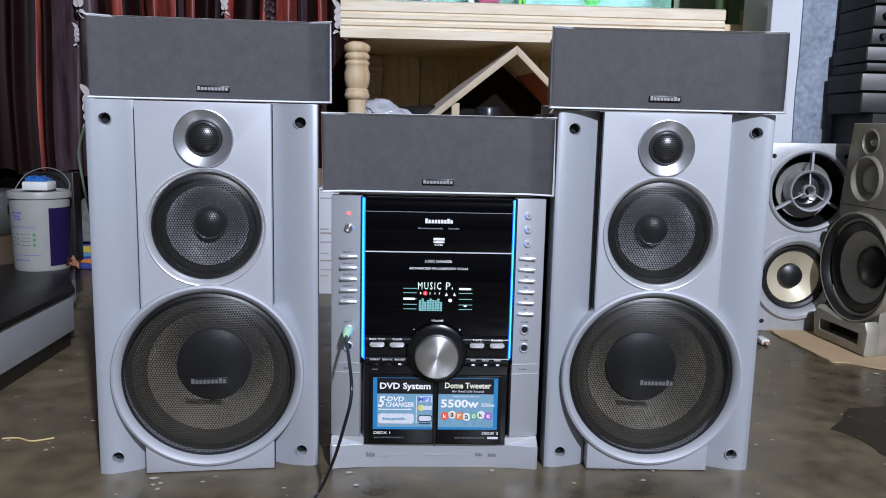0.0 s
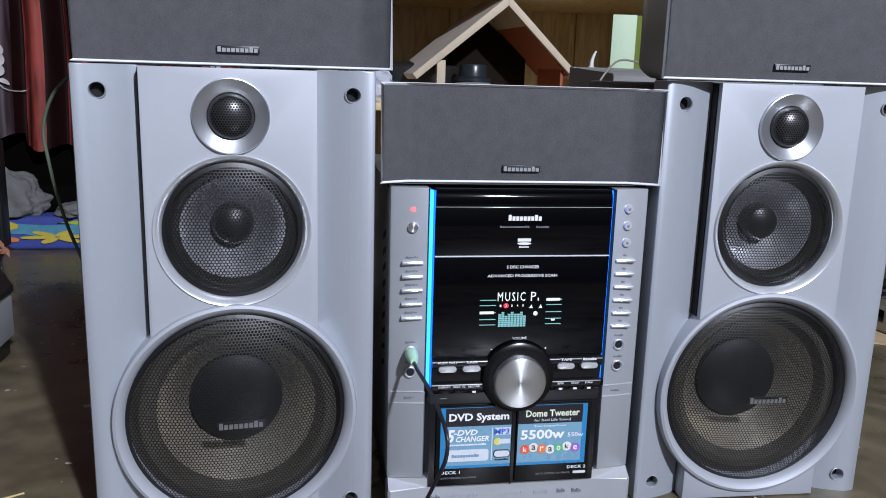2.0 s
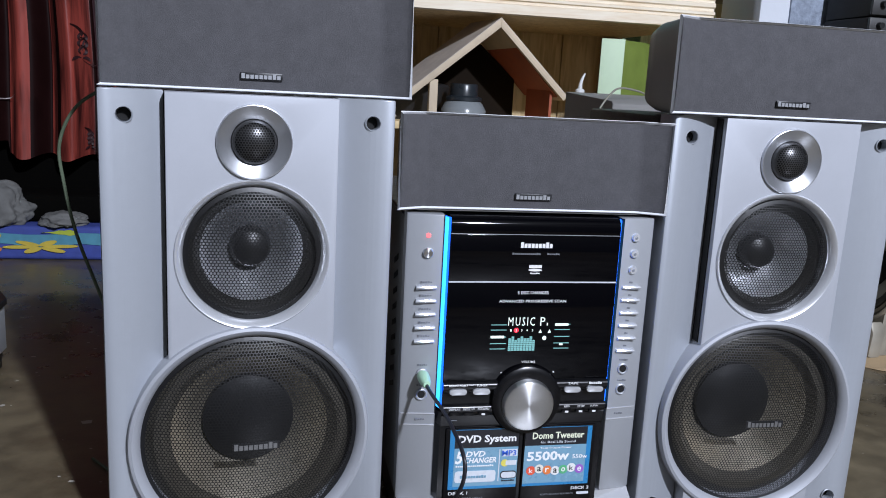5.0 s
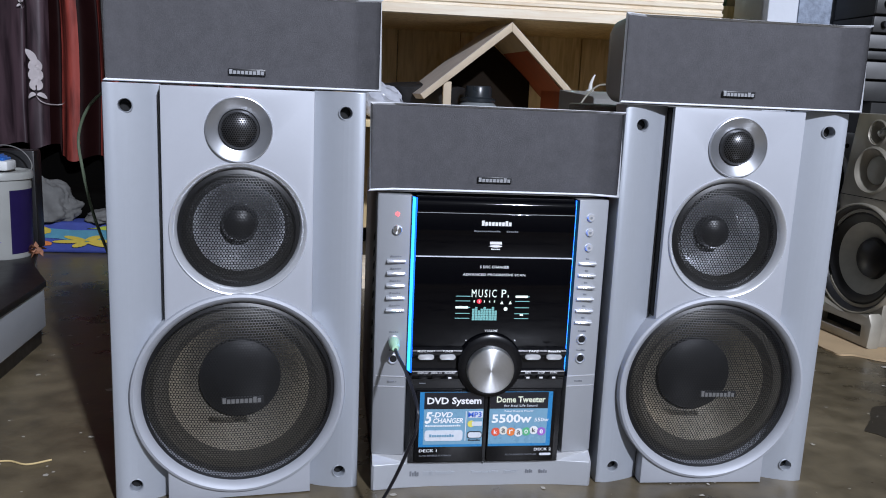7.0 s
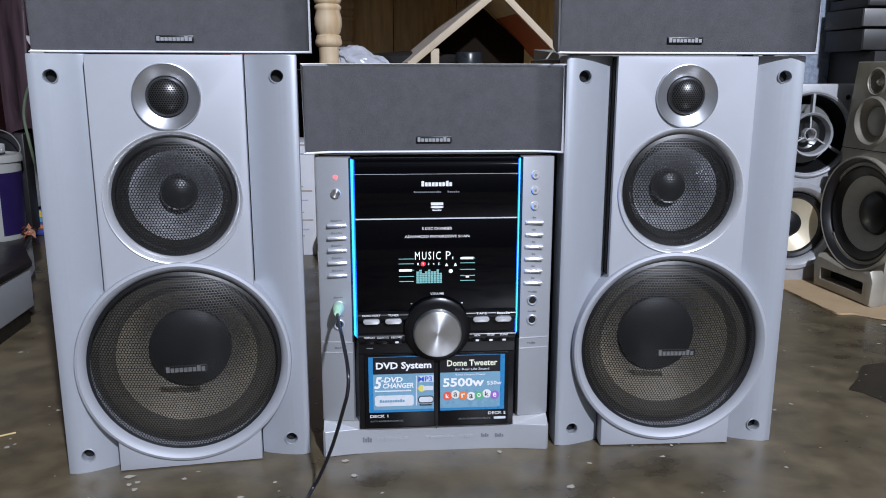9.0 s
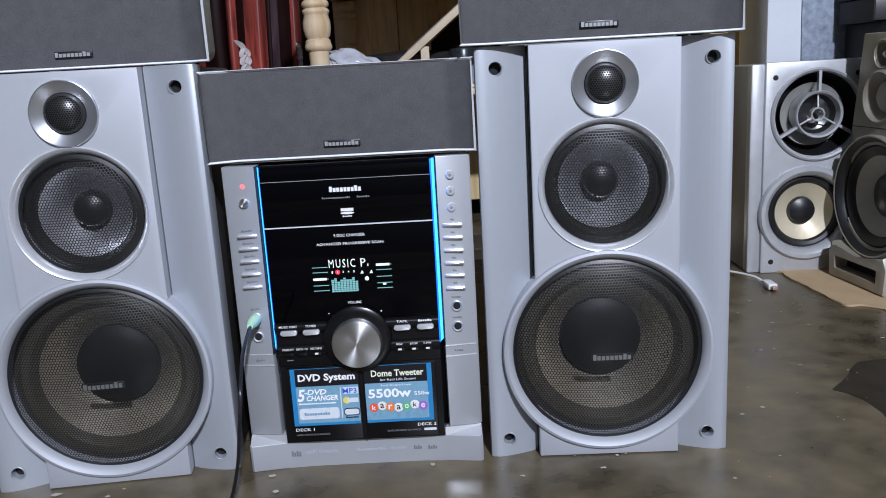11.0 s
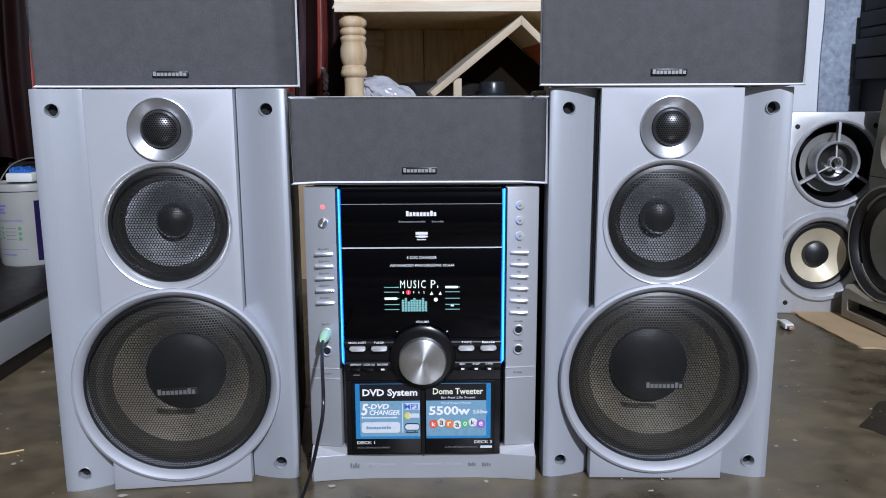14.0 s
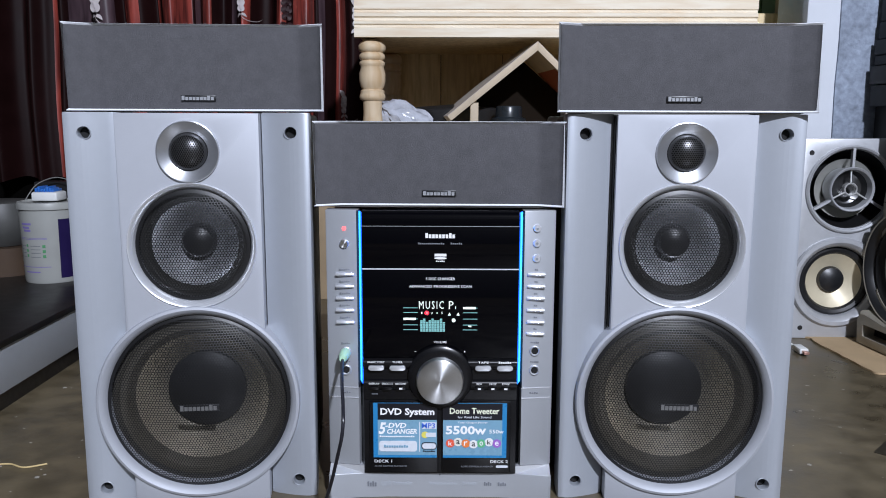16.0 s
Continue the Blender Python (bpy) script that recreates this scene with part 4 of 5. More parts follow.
pan = thing("dark_pan", pose(0.055, 2.08, 0.378), "dark round pan lying at the back of the shelf", "pan")
part("bowl", lathe([(0, 0), (0.08, 0), (0.105, 0.03), (0.112, 0.075), (0.108, 0.079), (0.09, 0.083), (0, 0.09)], 0, 0, 0, "z", 40), VINYL, pan)
BLUE_BAG = material("blue_plastic", (0.03, 0.16, 0.55), 0.3, vary=0.2, scale=30, bump=0.6, bump_scale=60)

# cartons beside the bench
carton = thing("white_carton", pose(0, 0, 0), "white printed carton standing on the floor beside the bench", "carton")
cb = part("box", box(-0.224, -0.1735, 1.955, 2.10, 0.0, 0.262, 0.002), material("white_card", (0.62, 0.63, 0.66), 0.7, vary=0.05, scale=30), carton)
for i, z in enumerate((0.255, 0.235, 0.160, 0.150, 0.128, 0.100, 0.082, 0.060, 0.045)):
    part("print_bar", box(-0.220, -0.180 - 0.01 * (i % 3), 1.9540, 1.9560, z, z + 0.003), material("carton_ink_%d" % (i % 3), ((0.35, 0.3, 0.25), (0.4, 0.38, 0.5), (0.35, 0.42, 0.3))[i % 3], 0.7, vary=0.0), cb)
tagged(part("brown_carton", box(-0.31, -0.2255, 1.97, 2.10, 0.0, 0.30, 0.002), material("brown_card", (0.34, 0.25, 0.15), 0.8, vary=0.12, scale=30)), "brown cardboard carton standing on the floor beside the bench", "carton")

# pale green book
GREEN_CARD = material("pale_green_card", (0.52, 0.66, 0.46), 0.6, vary=0.05, scale=30)
GREEN_DARK = material("moss_green_card", (0.16, 0.22, 0.04), 0.6, vary=0.15, scale=30)
book = thing("folder", pose(0.475, 1.93, 0.378, 0, 0, -10), "pale green card folder standing open on the shelf", "folder")
part("cover", box(0, 0.052, 0, 0.003, 0, 0.198, 0.001), GREEN_CARD, book, "pale green front cover")
part("cover", prism([(0.052, 0.0), (0.13, 0.07), (0.128, 0.073), (0.05, 0.003)], 0, 0.196, "z"), GREEN_DARK, book, "mossy green inner side")
# grey flat case on the shelf side
bm = prism([(1.245, 0.0), (1.44, 0.0), (1.44, 0.456), (1.25, 0.447), (1.245, 0.443)], 0.232, 0.49, "x", bevel=0.002)
tagged(part("grey_cabinet", bm, GREY_CASE), "plain grey equipment case standing on the floor behind the speakers", "case")
part_wire = thing("loose_wire", pose(0, 0, 0), "thin bent grey wire lying on the grey case", "wire")
part("wire", tube([(0.212, 1.24, 0.436), (0.226, 1.248, 0.452), (0.25, 1.27, 0.464), (0.29, 1.30, 0.462), (0.33, 1.33, 0.455), (0.38, 1.34, 0.4535)], 0.0014, 8), material("grey_wire", (0.22, 0.21, 0.17), 0.5, vary=0.05), part_wire)

# ---------------------------------------------------------------- glass tank on the bench
GLASS = material("tank_glass", (0.75, 0.95, 0.9), 0.03, vary=0.0, trans=1.0)
TANK = material("tank_scene", (0.10, 0.22, 0.20), 0.5, vary=0.5, scale=16, second=(0.35, 0.52, 0.50))
tank = thing("fish_tank", pose(0, 0, 0.694), "glass fish tank with a painted underwater backing, on the pine bench", "fish tank")
part("backing", box(-0.10, 0.60, 2.10, 2.11, 0.004, 0.26), TANK, tank, "blue-green painted backing")
for x0, x1, y0, y1 in ((-0.10, 0.60, 1.935, 1.940), (-0.105, -0.10, 1.935, 2.11), (0.60, 0.605, 1.935, 2.11)):
    g = part("pane", box(x0, x1, y0, y1, 0, 0.26), GLASS, tank, "clear glass pane")
    g.visible_shadow = False
part("tank_floor", box(-0.105, 0.605, 1.941, 2.099, 0, 0.004), TANK, tank)
for x, w, c in ((0.180, 0.05, (0.32, 0.02, 0.07)), (0.136, 0.016, (0.6, 0.55, 0.6)), (0.262, 0.018, (0.16, 0.5, 0.02)), (0.262, 0.008, (0.5, 0.8, 0.2)), (0.02, 0.012, (0.5, 0.3, 0.35))):
    part("ornament", box(x - w / 2, x + w / 2, 2.03, 2.06, 0.005, 0.12, 0.002), material("ornament_%d" % int(x * 1000 + w * 1e4), c, 0.5, vary=0.15, scale=60), tank, "coloured block in the tank")
LEAF = material("tank_leaf", (0.08, 0.35, 0.06), 0.5, vary=0.3, scale=60)
for i in range(9):
    a = -0.9 + 0.22 * i
    part("water_plant_leaf", tube([(0.43, 2.02, 0.004), (0.43 + 0.02 * a, 2.02, 0.03), (0.43 + 0.05 * a, 2.02, 0.06 + 0.02 * math.cos(a))], lambda t: 0.003 * (1 - 0.8 * t), 6), LEAF, tank)
# shelf goods beyond the bench
goods = thing("glass_bottle", pose(0.815, 2.2, 0.0), "tall green glass bottle against the green wall", "bottle")
part("body", lathe([(0, 0), (0.032, 0), (0.034, 0.01), (0.034, 0.8), (0.016, 0.86), (0.014, 0.95), (0, 0.95)], 0, 0, 0, "z", 24), material("green_glass", (0.10, 0.16, 0.08), 0.15, vary=0.2, scale=30), goods)
stand = tagged(part("pedestal", box(0.77, 1.02, 2.12, 2.4, 0, 0.690, 0.003), PINE_BACK), "dark wooden stand beyond the bench", "stand")
tagged(part("cardboard_carton", box(0.865, 0.915, 2.14, 2.2, 0.690, 0.735, 0.002), material("brown_carton", (0.36, 0.25, 0.15), 0.8, vary=0.12, scale=30)), "small brown cardboard carton on the stand", "carton")
goods.matrix_world = pose(0.815, 2.2, 0.690) @ Matrix.Scale(0.5, 4)

# ---------------------------------------------------------------- curtain
# dark streaks and strips put fold shade and sheen into the satin colour
CURTAIN_RED = wood("red_satin", (0.36, 0.062, 0.045), (0.045, 0.008, 0.007), "Z", 0.4, 5)
CURTAIN_SHADE = material("shaded_maroon_satin", (0.013, 0.004, 0.004), 0.5, vary=0.3, scale=14, spec=0.1)
CURTAIN_PLUM = wood("plum_satin", (0.085, 0.052, 0.062), (0.022, 0.012, 0.016), "Z", 0.42, 5)
PRINT_WHITE = material("white_print", (0.62, 0.56, 0.56), 0.6, vary=0.08, scale=60)
PRINT_DARK = material("dark_print", (0.03, 0.008, 0.01), 0.6, vary=0.08, scale=60)
# strips where folds show lit red; the maroon between is coloured as shade
lit_reds = [(-1.107, -1.077), (-0.895, -0.842), (-0.802, -0.782), (-0.770, -0.700), (-0.662, -0.630), (-0.545, -0.525), (-0.452, -0.425), (-0.408, -0.350), (-0.292, -0.262)]
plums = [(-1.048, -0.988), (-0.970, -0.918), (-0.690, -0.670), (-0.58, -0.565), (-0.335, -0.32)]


def fold(x):
    return 2.44 + 0.028 * math.sin(x * 61) + 0.014 * math.sin(x * 37 + 1) + 0.006 * math.sin(x * 131)


def hem(x):
    return 0.222 + 0.008 * math.sin(x * 61 + 0.6) + (0.03 if x < -0.9 else 0)


bm = bmesh.new()
n = 420
cols = []
for i in range(n + 1):
    x = -1.5 + (1.5 - 0.172) * i / n
    cols.append([bm.verts.new((x + 0.004 * math.sin(k * 0.7 + x * 9), fold(x) + 0.006 * math.sin(k * 0.5 + x * 7), hem(x) + (2.05 - hem(x)) * k / 24)) for k in range(25)])
for i in range(n):
    x = -1.5 + (1.5 - 0.172) * (i + 0.5) / n
    mi = 1 if any(a < x < b for a, b in lit_reds) else 2 if any(a < x < b for a, b in plums) else 0
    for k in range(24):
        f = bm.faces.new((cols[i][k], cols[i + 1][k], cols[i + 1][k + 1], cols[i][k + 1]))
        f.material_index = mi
curtain = thing("curtain", pose(0, 0, 0), "red and maroon striped satin curtain, shade painted in, white floral prints", "curtain")
part("cloth", bm, [CURTAIN_SHADE, CURTAIN_RED, CURTAIN_PLUM], curtain, angle=80)
part("curtain_rod", tube([(-1.55, 2.44, 2.06), (-0.15, 2.44, 2.06)], 0.012, 12, 0), BLACK, curtain)


def petal(bm, cx, cz, a, length, width, curl):
    """One curled leaf of the print, lying just in front of the cloth."""
    left, right = [], []
    for i in range(9):
        t = i / 8
        ang = a + curl * t
        px, pz = cx + length * t * math.cos(ang), cz + length * t * math.sin(ang)
        w = width * math.sin(math.pi * min(1, t * 0.96 + 0.04)) ** 0.8
        left.append(bm.verts.new((px - w * math.sin(ang), fold(px) - 0.0095, pz + w * math.cos(ang))))
        right.append(bm.verts.new((px + w * math.sin(ang), fold(px) - 0.0095, pz - w * math.cos(ang))))
    for i in range(8):
        bm.faces.new((left[i], left[i + 1], right[i + 1], right[i]))


def motif(cx, cz, s, mat):
    bm = bmesh.new()
    for a, ln, w, c, ox, oz in ((92, 0.55, 0.13, 0.5, 0.0, 0.55), (128, 0.42, 0.12, -0.9, -0.05, 0.35), (52, 0.42, 0.12, 0.9, 0.05, 0.35), (135, 0.48, 0.13, -1.1, -0.04, 0.05), (45, 0.48, 0.13, 1.1, 0.04, 0.05),
                                (140, 0.42, 0.12, -1.2, -0.03, -0.25), (40, 0.42, 0.12, 1.2, 0.03, -0.25), (95, 0.6, 0.07, -0.3, 0.0, -0.1), (150, 0.25, 0.08, 1.0, -0.02, -0.42), (30, 0.25, 0.08, -1.0, 0.02, -0.42), (-70, 0.8, 0.022, 1.1, 0.0, -0.45)):
        petal(bm, cx + ox * s, cz + oz * s, radians(a), s * ln * 1.12, s * w, c)
    part("flower_print", bm, mat, curtain, "floral print", recalc=False)


for x, z, s, mt in ((-0.942, 0.425, 0.080, PRINT_WHITE), (-0.960, 0.745, 0.075, PRINT_WHITE), (-0.995, 0.645, 0.042, PRINT_WHITE), (-0.715, 0.50, 0.055, PRINT_DARK), (-0.415, 0.455, 0.068, PRINT_WHITE), (-0.265, 0.46, 0.05, PRINT_WHITE), (-0.22, 0.70, 0.06, PRINT_WHITE),
                    (-0.705, 0.265, 0.035, PRINT_DARK), (-0.60, 0.40, 0.05, PRINT_DARK), (-0.57, 0.23, 0.03, PRINT_DARK), (-0.42, 0.72, 0.06, PRINT_DARK), (-0.545, 0.74, 0.05, PRINT_WHITE)):
    motif(x, z, s, mt)

# ---------------------------------------------------------------- mattress edge with a printed cover, and grey cloth
BLUE_PRINT = material("blue_print_cloth", (0.045, 0.07, 0.30), 0.75, vary=0.15, scale=60, bump=0.3, bump_scale=500)
TEAL_PRINT = material("teal_print", (0.08, 0.26, 0.36), 0.75, vary=0.15, scale=60)
YELLOW_PRINT = material("yellow_print", (0.55, 0.42, 0.06), 0.75, vary=0.12, scale=60)
LIME_PRINT = material("lime_print", (0.42, 0.50, 0.05), 0.75, vary=0.12, scale=60)
mattress = thing("folded_mattress", pose(0, 0, 0), "folded blue printed mattress with yellow flowers, on the floor", "mattress")
part("pad", box(-1.5, -0.22, 2.215, 2.40, 0.0, 0.082, 0.010, seg=3), BLUE_PRINT, mattress, "blue printed cover")
part("teal_band", prism([(-1.48 + 0.04 * i, 0.064 + 0.003 * math.sin(i)) for i in range(32)] + [(-0.24 - 0.04 * i, 0.036 + 0.005 * math.sin(i * 1.3)) for i in range(32)], 2.2125, 2.216, "y"), TEAL_PRINT, mattress, "wavy teal band")
for cx in (-1.18, -0.770, -0.38):
    bm = bmesh.new()
    for k in range(6):
        a = radians(60 * k + 8)
        pts = [(cx + 0.045 * math.cos(a) + 0.040 * math.cos(t) * math.cos(a) - 0.014 * math.sin(t) * math.sin(a), 0.033 + 0.20 * (0.045 * math.sin(a) + 0.040 * math.cos(t) * math.sin(a) + 0.02 * math.sin(t) * math.cos(a))) for t in [2 * math.pi * q / 12 for q in range(12)]]
        prism(pts, 2.2105 - 0.0002 * k, 2.2150, "y", bm)
    part("yellow_flower", bm, YELLOW_PRINT, mattress, "yellow flower print")
ORANGE_PRINT = material("orange_print", (0.62, 0.20, 0.05), 0.75, vary=0.12, scale=60)


def print_patch(cx, cz, w, h, mat, name, label):
    pts = [(cx + w * math.cos(2 * math.pi * q / 20), cz + h * math.sin(2 * math.pi * q / 20) * (1 + 0.25 * math.sin(q * 2.7)) + 0.003 * math.sin(q * 0.6)) for q in range(20)]
    part(name, prism(pts, 2.2110, 2.2145, "y"), mat, mattress, label)


for cx in (-0.905, -0.52):
    print_patch(cx, 0.059, 0.050, 0.0085, YELLOW_PRINT, "yellow_petal", "yellow petal print")
    print_patch(cx - 0.005, 0.026, 0.055, 0.0045, ORANGE_PRINT, "orange_wave", "orange wave print")
for cx in (-1.06, -0.728):
    print_patch(cx, 0.067, 0.040, 0.0045, LIME_PRINT, "lime_leaf", "lime leaf print")
GREY_CLOTH = material("grey_cloth", (0.15, 0.15, 0.145), 0.9, vary=0.18, scale=30, bump=0.5, bump_scale=120)
for k, (cx, w, tall) in enumerate(((-0.885, 0.150, 1.35), (-1.12, 0.24, 1.0), (-0.725, 0.09, 0.42))):
    bm = bmesh.new()
    bmesh.ops.create_icosphere(bm, subdivisions=5, radius=1)
    for v in bm.verts:
        c = v.co.copy()
        f = 1 + 0.09 * noise.noise(c * 7.0) + 0.3 * noise.noise(c * 1.9 + Vector((k * 7, 0, 0)))
        v.co = Vector((c.x * w * 0.6 * f, c.y * 0.055 * f, max(0, tall * (0.018 + c.z * 0.045 * f + 0.02 * (1 - abs(c.x)) * max(0, c.z)))))
    ob = tagged(part("crumpled_cloth", bm, GREY_CLOTH, angle=80), "crumpled pale grey cloth lying on the mattress", "cloth", "grey cloths")
    ob.matrix_world = pose(cx, 2.250, 0.0815)
# near-black blocks added to stand in for the shade below the hem
HEM_SHADE = material("hem_shade_black", (0.0022, 0.002, 0.0017), 0.9, vary=0.3, scale=12, spec=0.05)
tagged(part("folded_blanket", box(-1.45, -0.26, 2.262, 2.395, 0.082, 0.150, 0.014, seg=3), HEM_SHADE), "added near-black slab on the mattress, standing in for shade", "blanket")
tagged(part("storage_chest", box(-1.6, -0.2, 2.52, 2.72, 0.0, 0.30, 0.006), HEM_SHADE), "added near-black box behind the curtain, standing in for shade", "chest")

# ---------------------------------------------------------------- low platform with tub
PLAT_SIDE = material("white_side_board", (0.55, 0.58, 0.62), 0.55, vary=0.06, scale=25)
PLAT_TOP = material("black_stone_top", (0.010, 0.009, 0.008), 0.42, vary=0.3, scale=40, bump=0.1, bump_scale=200)
platform = thing("low_platform", pose(0, 0, 0), "low platform with a white side board and dark polished top", "platform")
outline = [(-0.595, -0.4), (-0.617, 1.478), (-0.682, 1.60), (-0.722, 1.74), (-1.9, 1.78), (-1.9, -0.4)]
inner = [(-0.598, -0.4), (-0.622, 1.47), (-0.689, 1.60), (-0.730, 1.72), (-1.9, 1.76), (-1.9, -0.4)]
part("side_board", prism(outline, 0.027, 0.096, "z", bevel=0.001), PLAT_SIDE, platform, "white painted side board")
part("top_slab", prism([(x + (0.004 if x > -1 else 0), y) for x, y in outline], 0.096, 0.107, "z", bevel=0.0015), PLAT_TOP, platform, "dark polished top")
part("plinth", prism(inner, 0.0, 0.027, "z"), BLACK, platform, "black recessed plinth")

TUB = material("tub_white", (0.34, 0.345, 0.325), 0.42, vary=0.06, scale=25)
PURPLE = material("tub_purple", (0.014, 0.008, 0.055), 0.45, vary=0.1, scale=40, spec=0.25)
INK_PURPLE = material("ink_purple", (0.2, 0.16, 0.42), 0.5, vary=0.0)
INK_GREEN = material("ink_green", (0.08, 0.28, 0.12), 0.5, vary=0.0)
tub = thing("paint_tub", pose(-0.760, 1.676, 0.107, 0, 0, -6), "white plastic paint tub with purple label and lid, on the platform", "tub")
R = 0.0575
body = part("body", lathe([(0, 0), (R * 0.90, 0), (R * 0.93, 0.004), (R * 0.99, 0.148), (R * 0.99, 0.152), (0, 0.152)], 0, 0, 0, "z", 48), TUB, tub, "white tub")
part("rim", lathe([(R * 0.99, 0.146), (R * 1.05, 0.147), (R * 1.05, 0.156), (R * 1.02, 0.160), (R * 0.9, 0.161), (R * 0.86, 0.157), (0, 0.157)], 0, 0, 0, "z", 48), TUB, tub, "pale rim and lid")


def wrap(a0, a1, z0, z1, mat, name, parent, k=1.006, n=10):
    """A patch of label that follows the round wall."""
    bm = bmesh.new()
    lo, hi = [], []
    for i in range(n + 1):
        a = radians(a0 + (a1 - a0) * i / n)
        for zz, row in ((z0, lo), (z1, hi)):
            r = (0.93 + 0.06 * zz / 0.148) * R * k
            row.append(bm.verts.new((r * math.sin(a), -r * math.cos(a), zz)))
    for i in range(n):
        bm.faces.new((lo[i], lo[i + 1], hi[i + 1], hi[i]))
    return part(name, bm, mat, parent)


wrap(46, 135, 0.010, 0.128, PURPLE, "purple_panel", body)
for z, a0, a1 in ((0.117, -32, -6), (0.110, -30, -10), (0.104, -26, -8)):
    wrap(a0, a1, z, z + 0.004, INK_PURPLE, "title_bars", body)
for z in (0.091, 0.0885):
    wrap(-40, 24, z, z + 0.0008, INK_PURPLE, "rule_bars", body)
for z in (0.075, 0.068, 0.061, 0.053):
    wrap(-12, 10, z, z + 0.0012, GREY_INK, "text_bars", body)
    wrap(-42, -24, z, z + 0.0012, GREY_INK, "text_bars", body)
for z in (0.072, 0.062, 0.052):
    wrap(14, 20, z, z + 0.006, INK_GREEN, "green_dot", body, 1.008, 4)
    wrap(-22, -17, z + 0.002, z + 0.007, INK_GREEN, "green_dot", body, 1.008, 4)
wrap(-45, 28, 0.033, 0.0342, INK_PURPLE, "rule_bars", body)
wrap(-30, 6, 0.022, 0.0245, INK_PURPLE, "text_bars", body)
handle = part("wire_handle", tube([(0.0575, 0, 0.150), (0.055, 0.02, 0.172), (0.032, 0.03, 0.196), (-0.005, 0.035, 0.204), (-0.040, 0.03, 0.192), (-0.055, 0.02, 0.172), (-0.0575, 0, 0.150)], 0.0011, 8), GREY_CASE, tub, "dull grey wire handle")
pot = thing("capped_box", pose(-0.759, 1.676, 0.268), "small white container with a blue lid on the tub", "container")
part("body", box(-0.026, 0.026, -0.022, 0.022, 0, 0.018, 0.004), WHITE_PLASTIC, pot)
bm = bmesh.new()
for i in range(7):
    box(-0.020 + i * 0.0056, -0.0152 + i * 0.0056, -0.018, 0.018, 0.018, 0.026 + 0.003 * math.sin(i * 1.9), 0.0015, bm)
part("blue_lid", bm, BLUE_BAG, pot, "ribbed blue lid")
tagged(part("black_box", box(-0.822, -0.716, 1.738, 1.776, 0.107, 0.300, 0.003), BLACK), "plain black box standing on the platform behind the tub", "box")
crock = thing("clay_crock", pose(-0.90, 1.75, 0.107), "round grey pot on a brown base, on the platform", "pot")
part("bowl", lathe([(0, 0.06), (0.045, 0.06), (0.066, 0.085), (0.07, 0.12), (0.06, 0.15), (0.055, 0.152), (0, 0.15)], 0, 0, 0, "z", 36), material("grey_enamel", (0.07, 0.07, 0.066), 0.5, vary=0.2, scale=20), crock)
part("brown_base", lathe([(0, 0), (0.07, 0), (0.066, 0.058), (0, 0.06)], 0, 0, 0, "z", 36), material("brown_clay", (0.05, 0.028, 0.014), 0.7, vary=0.2, scale=20), crock)
bm = bmesh.new()
for i in range(26):
    a, r = random.uniform(0, 6.28), random.uniform(0, 0.035)
    c = Vector((r * math.cos(a), r * math.sin(a) * 0.6, random.uniform(0.001, 0.018)))
    e = Euler((random.uniform(-1, 1), random.uniform(-1, 1), random.uniform(0, 6.28))).to_matrix()
    vs = [bm.verts.new(c + e @ Vector(p)) for p in ((-0.012, 0, 0), (0, 0.005, 0.002), (0.012, 0, 0), (0, -0.005, 0.002))]
    bm.faces.new(vs)
leafs = tagged(part("dried_petals", bm, material("dried_petal", (0.30, 0.13, 0.07), 0.7, vary=0.4, scale=80), recalc=False), "small heap of dried brown petals on the platform", "petals", kind="stuff")
leafs.matrix_world = pose(-0.706, 1.672, 0.108) @ Matrix.Scale(0.95, 4)

# speaker wire hanging behind the loudspeaker
wire = thing("speaker_wire", pose(0, 0, 0), "thin green-grey speaker wire hanging beside the loudspeaker", "wire")
part("strand", tube([(-0.315, 1.02, 0.452), (-0.345, 1.03, 0.447), (-0.398, 1.05, 0.420), (-0.421, 1.06, 0.380), (-0.418, 1.06, 0.335), (-0.408, 1.06, 0.285), (-0.390, 1.06, 0.230), (-0.370, 1.06, 0.17), (-0.350, 1.06, 0.10), (-0.352, 1.06, 0.02), (-0.37, 1.08, 0.0025), (-0.42, 1.14, 0.0025)], 0.0017, 8),
     material("green_grey_wire", (0.10, 0.13, 0.085), 0.45, vary=0.15, scale=40), wire)

# ---------------------------------------------------------------- pier, second-hand speakers and tower at the side
structure("wall_pier", box(0.815, 1.9, 1.88, 2.05, 0, 2.7, 0.004), WHITE_WALL, "whitewashed masonry pier with worn edge", "wall")
bm = bmesh.new()
N = 60
edge_l, edge_r = [], []
for i in range(N + 1):
    z = 0.36 + 1.8 * i / N
    edge_l.append((0.885 + 0.003 * noise.noise(Vector((z * 9, 0, 0))), z))
    edge_r.append((1.30, z))
part_r = prism(edge_l + edge_r[::-1], 1.8745, 1.882, "y")
structure("cement_patch", part_r, ROUGHCAST, "rough blue-grey cement patch on the pier", "wall patch")

SPK_SIL = material("worn_silver", (0.46, 0.47, 0.49), 0.42, 0.35, vary=0.06, scale=60, bump=0.05, bump_scale=300)
SPK_BRZ = material("worn_champagne", (0.33, 0.305, 0.25), 0.5, 0.3, vary=0.16, scale=30, bump=0.08, bump_scale=200)
CREAM_CONE = material("cream_cone", (0.74, 0.66, 0.48), 0.35, 0.3, vary=0.05, scale=60)
GREY_CONE = material("grey_paper_cone", (0.46, 0.46, 0.42), 0.5, 0.1, vary=0.1, scale=60)
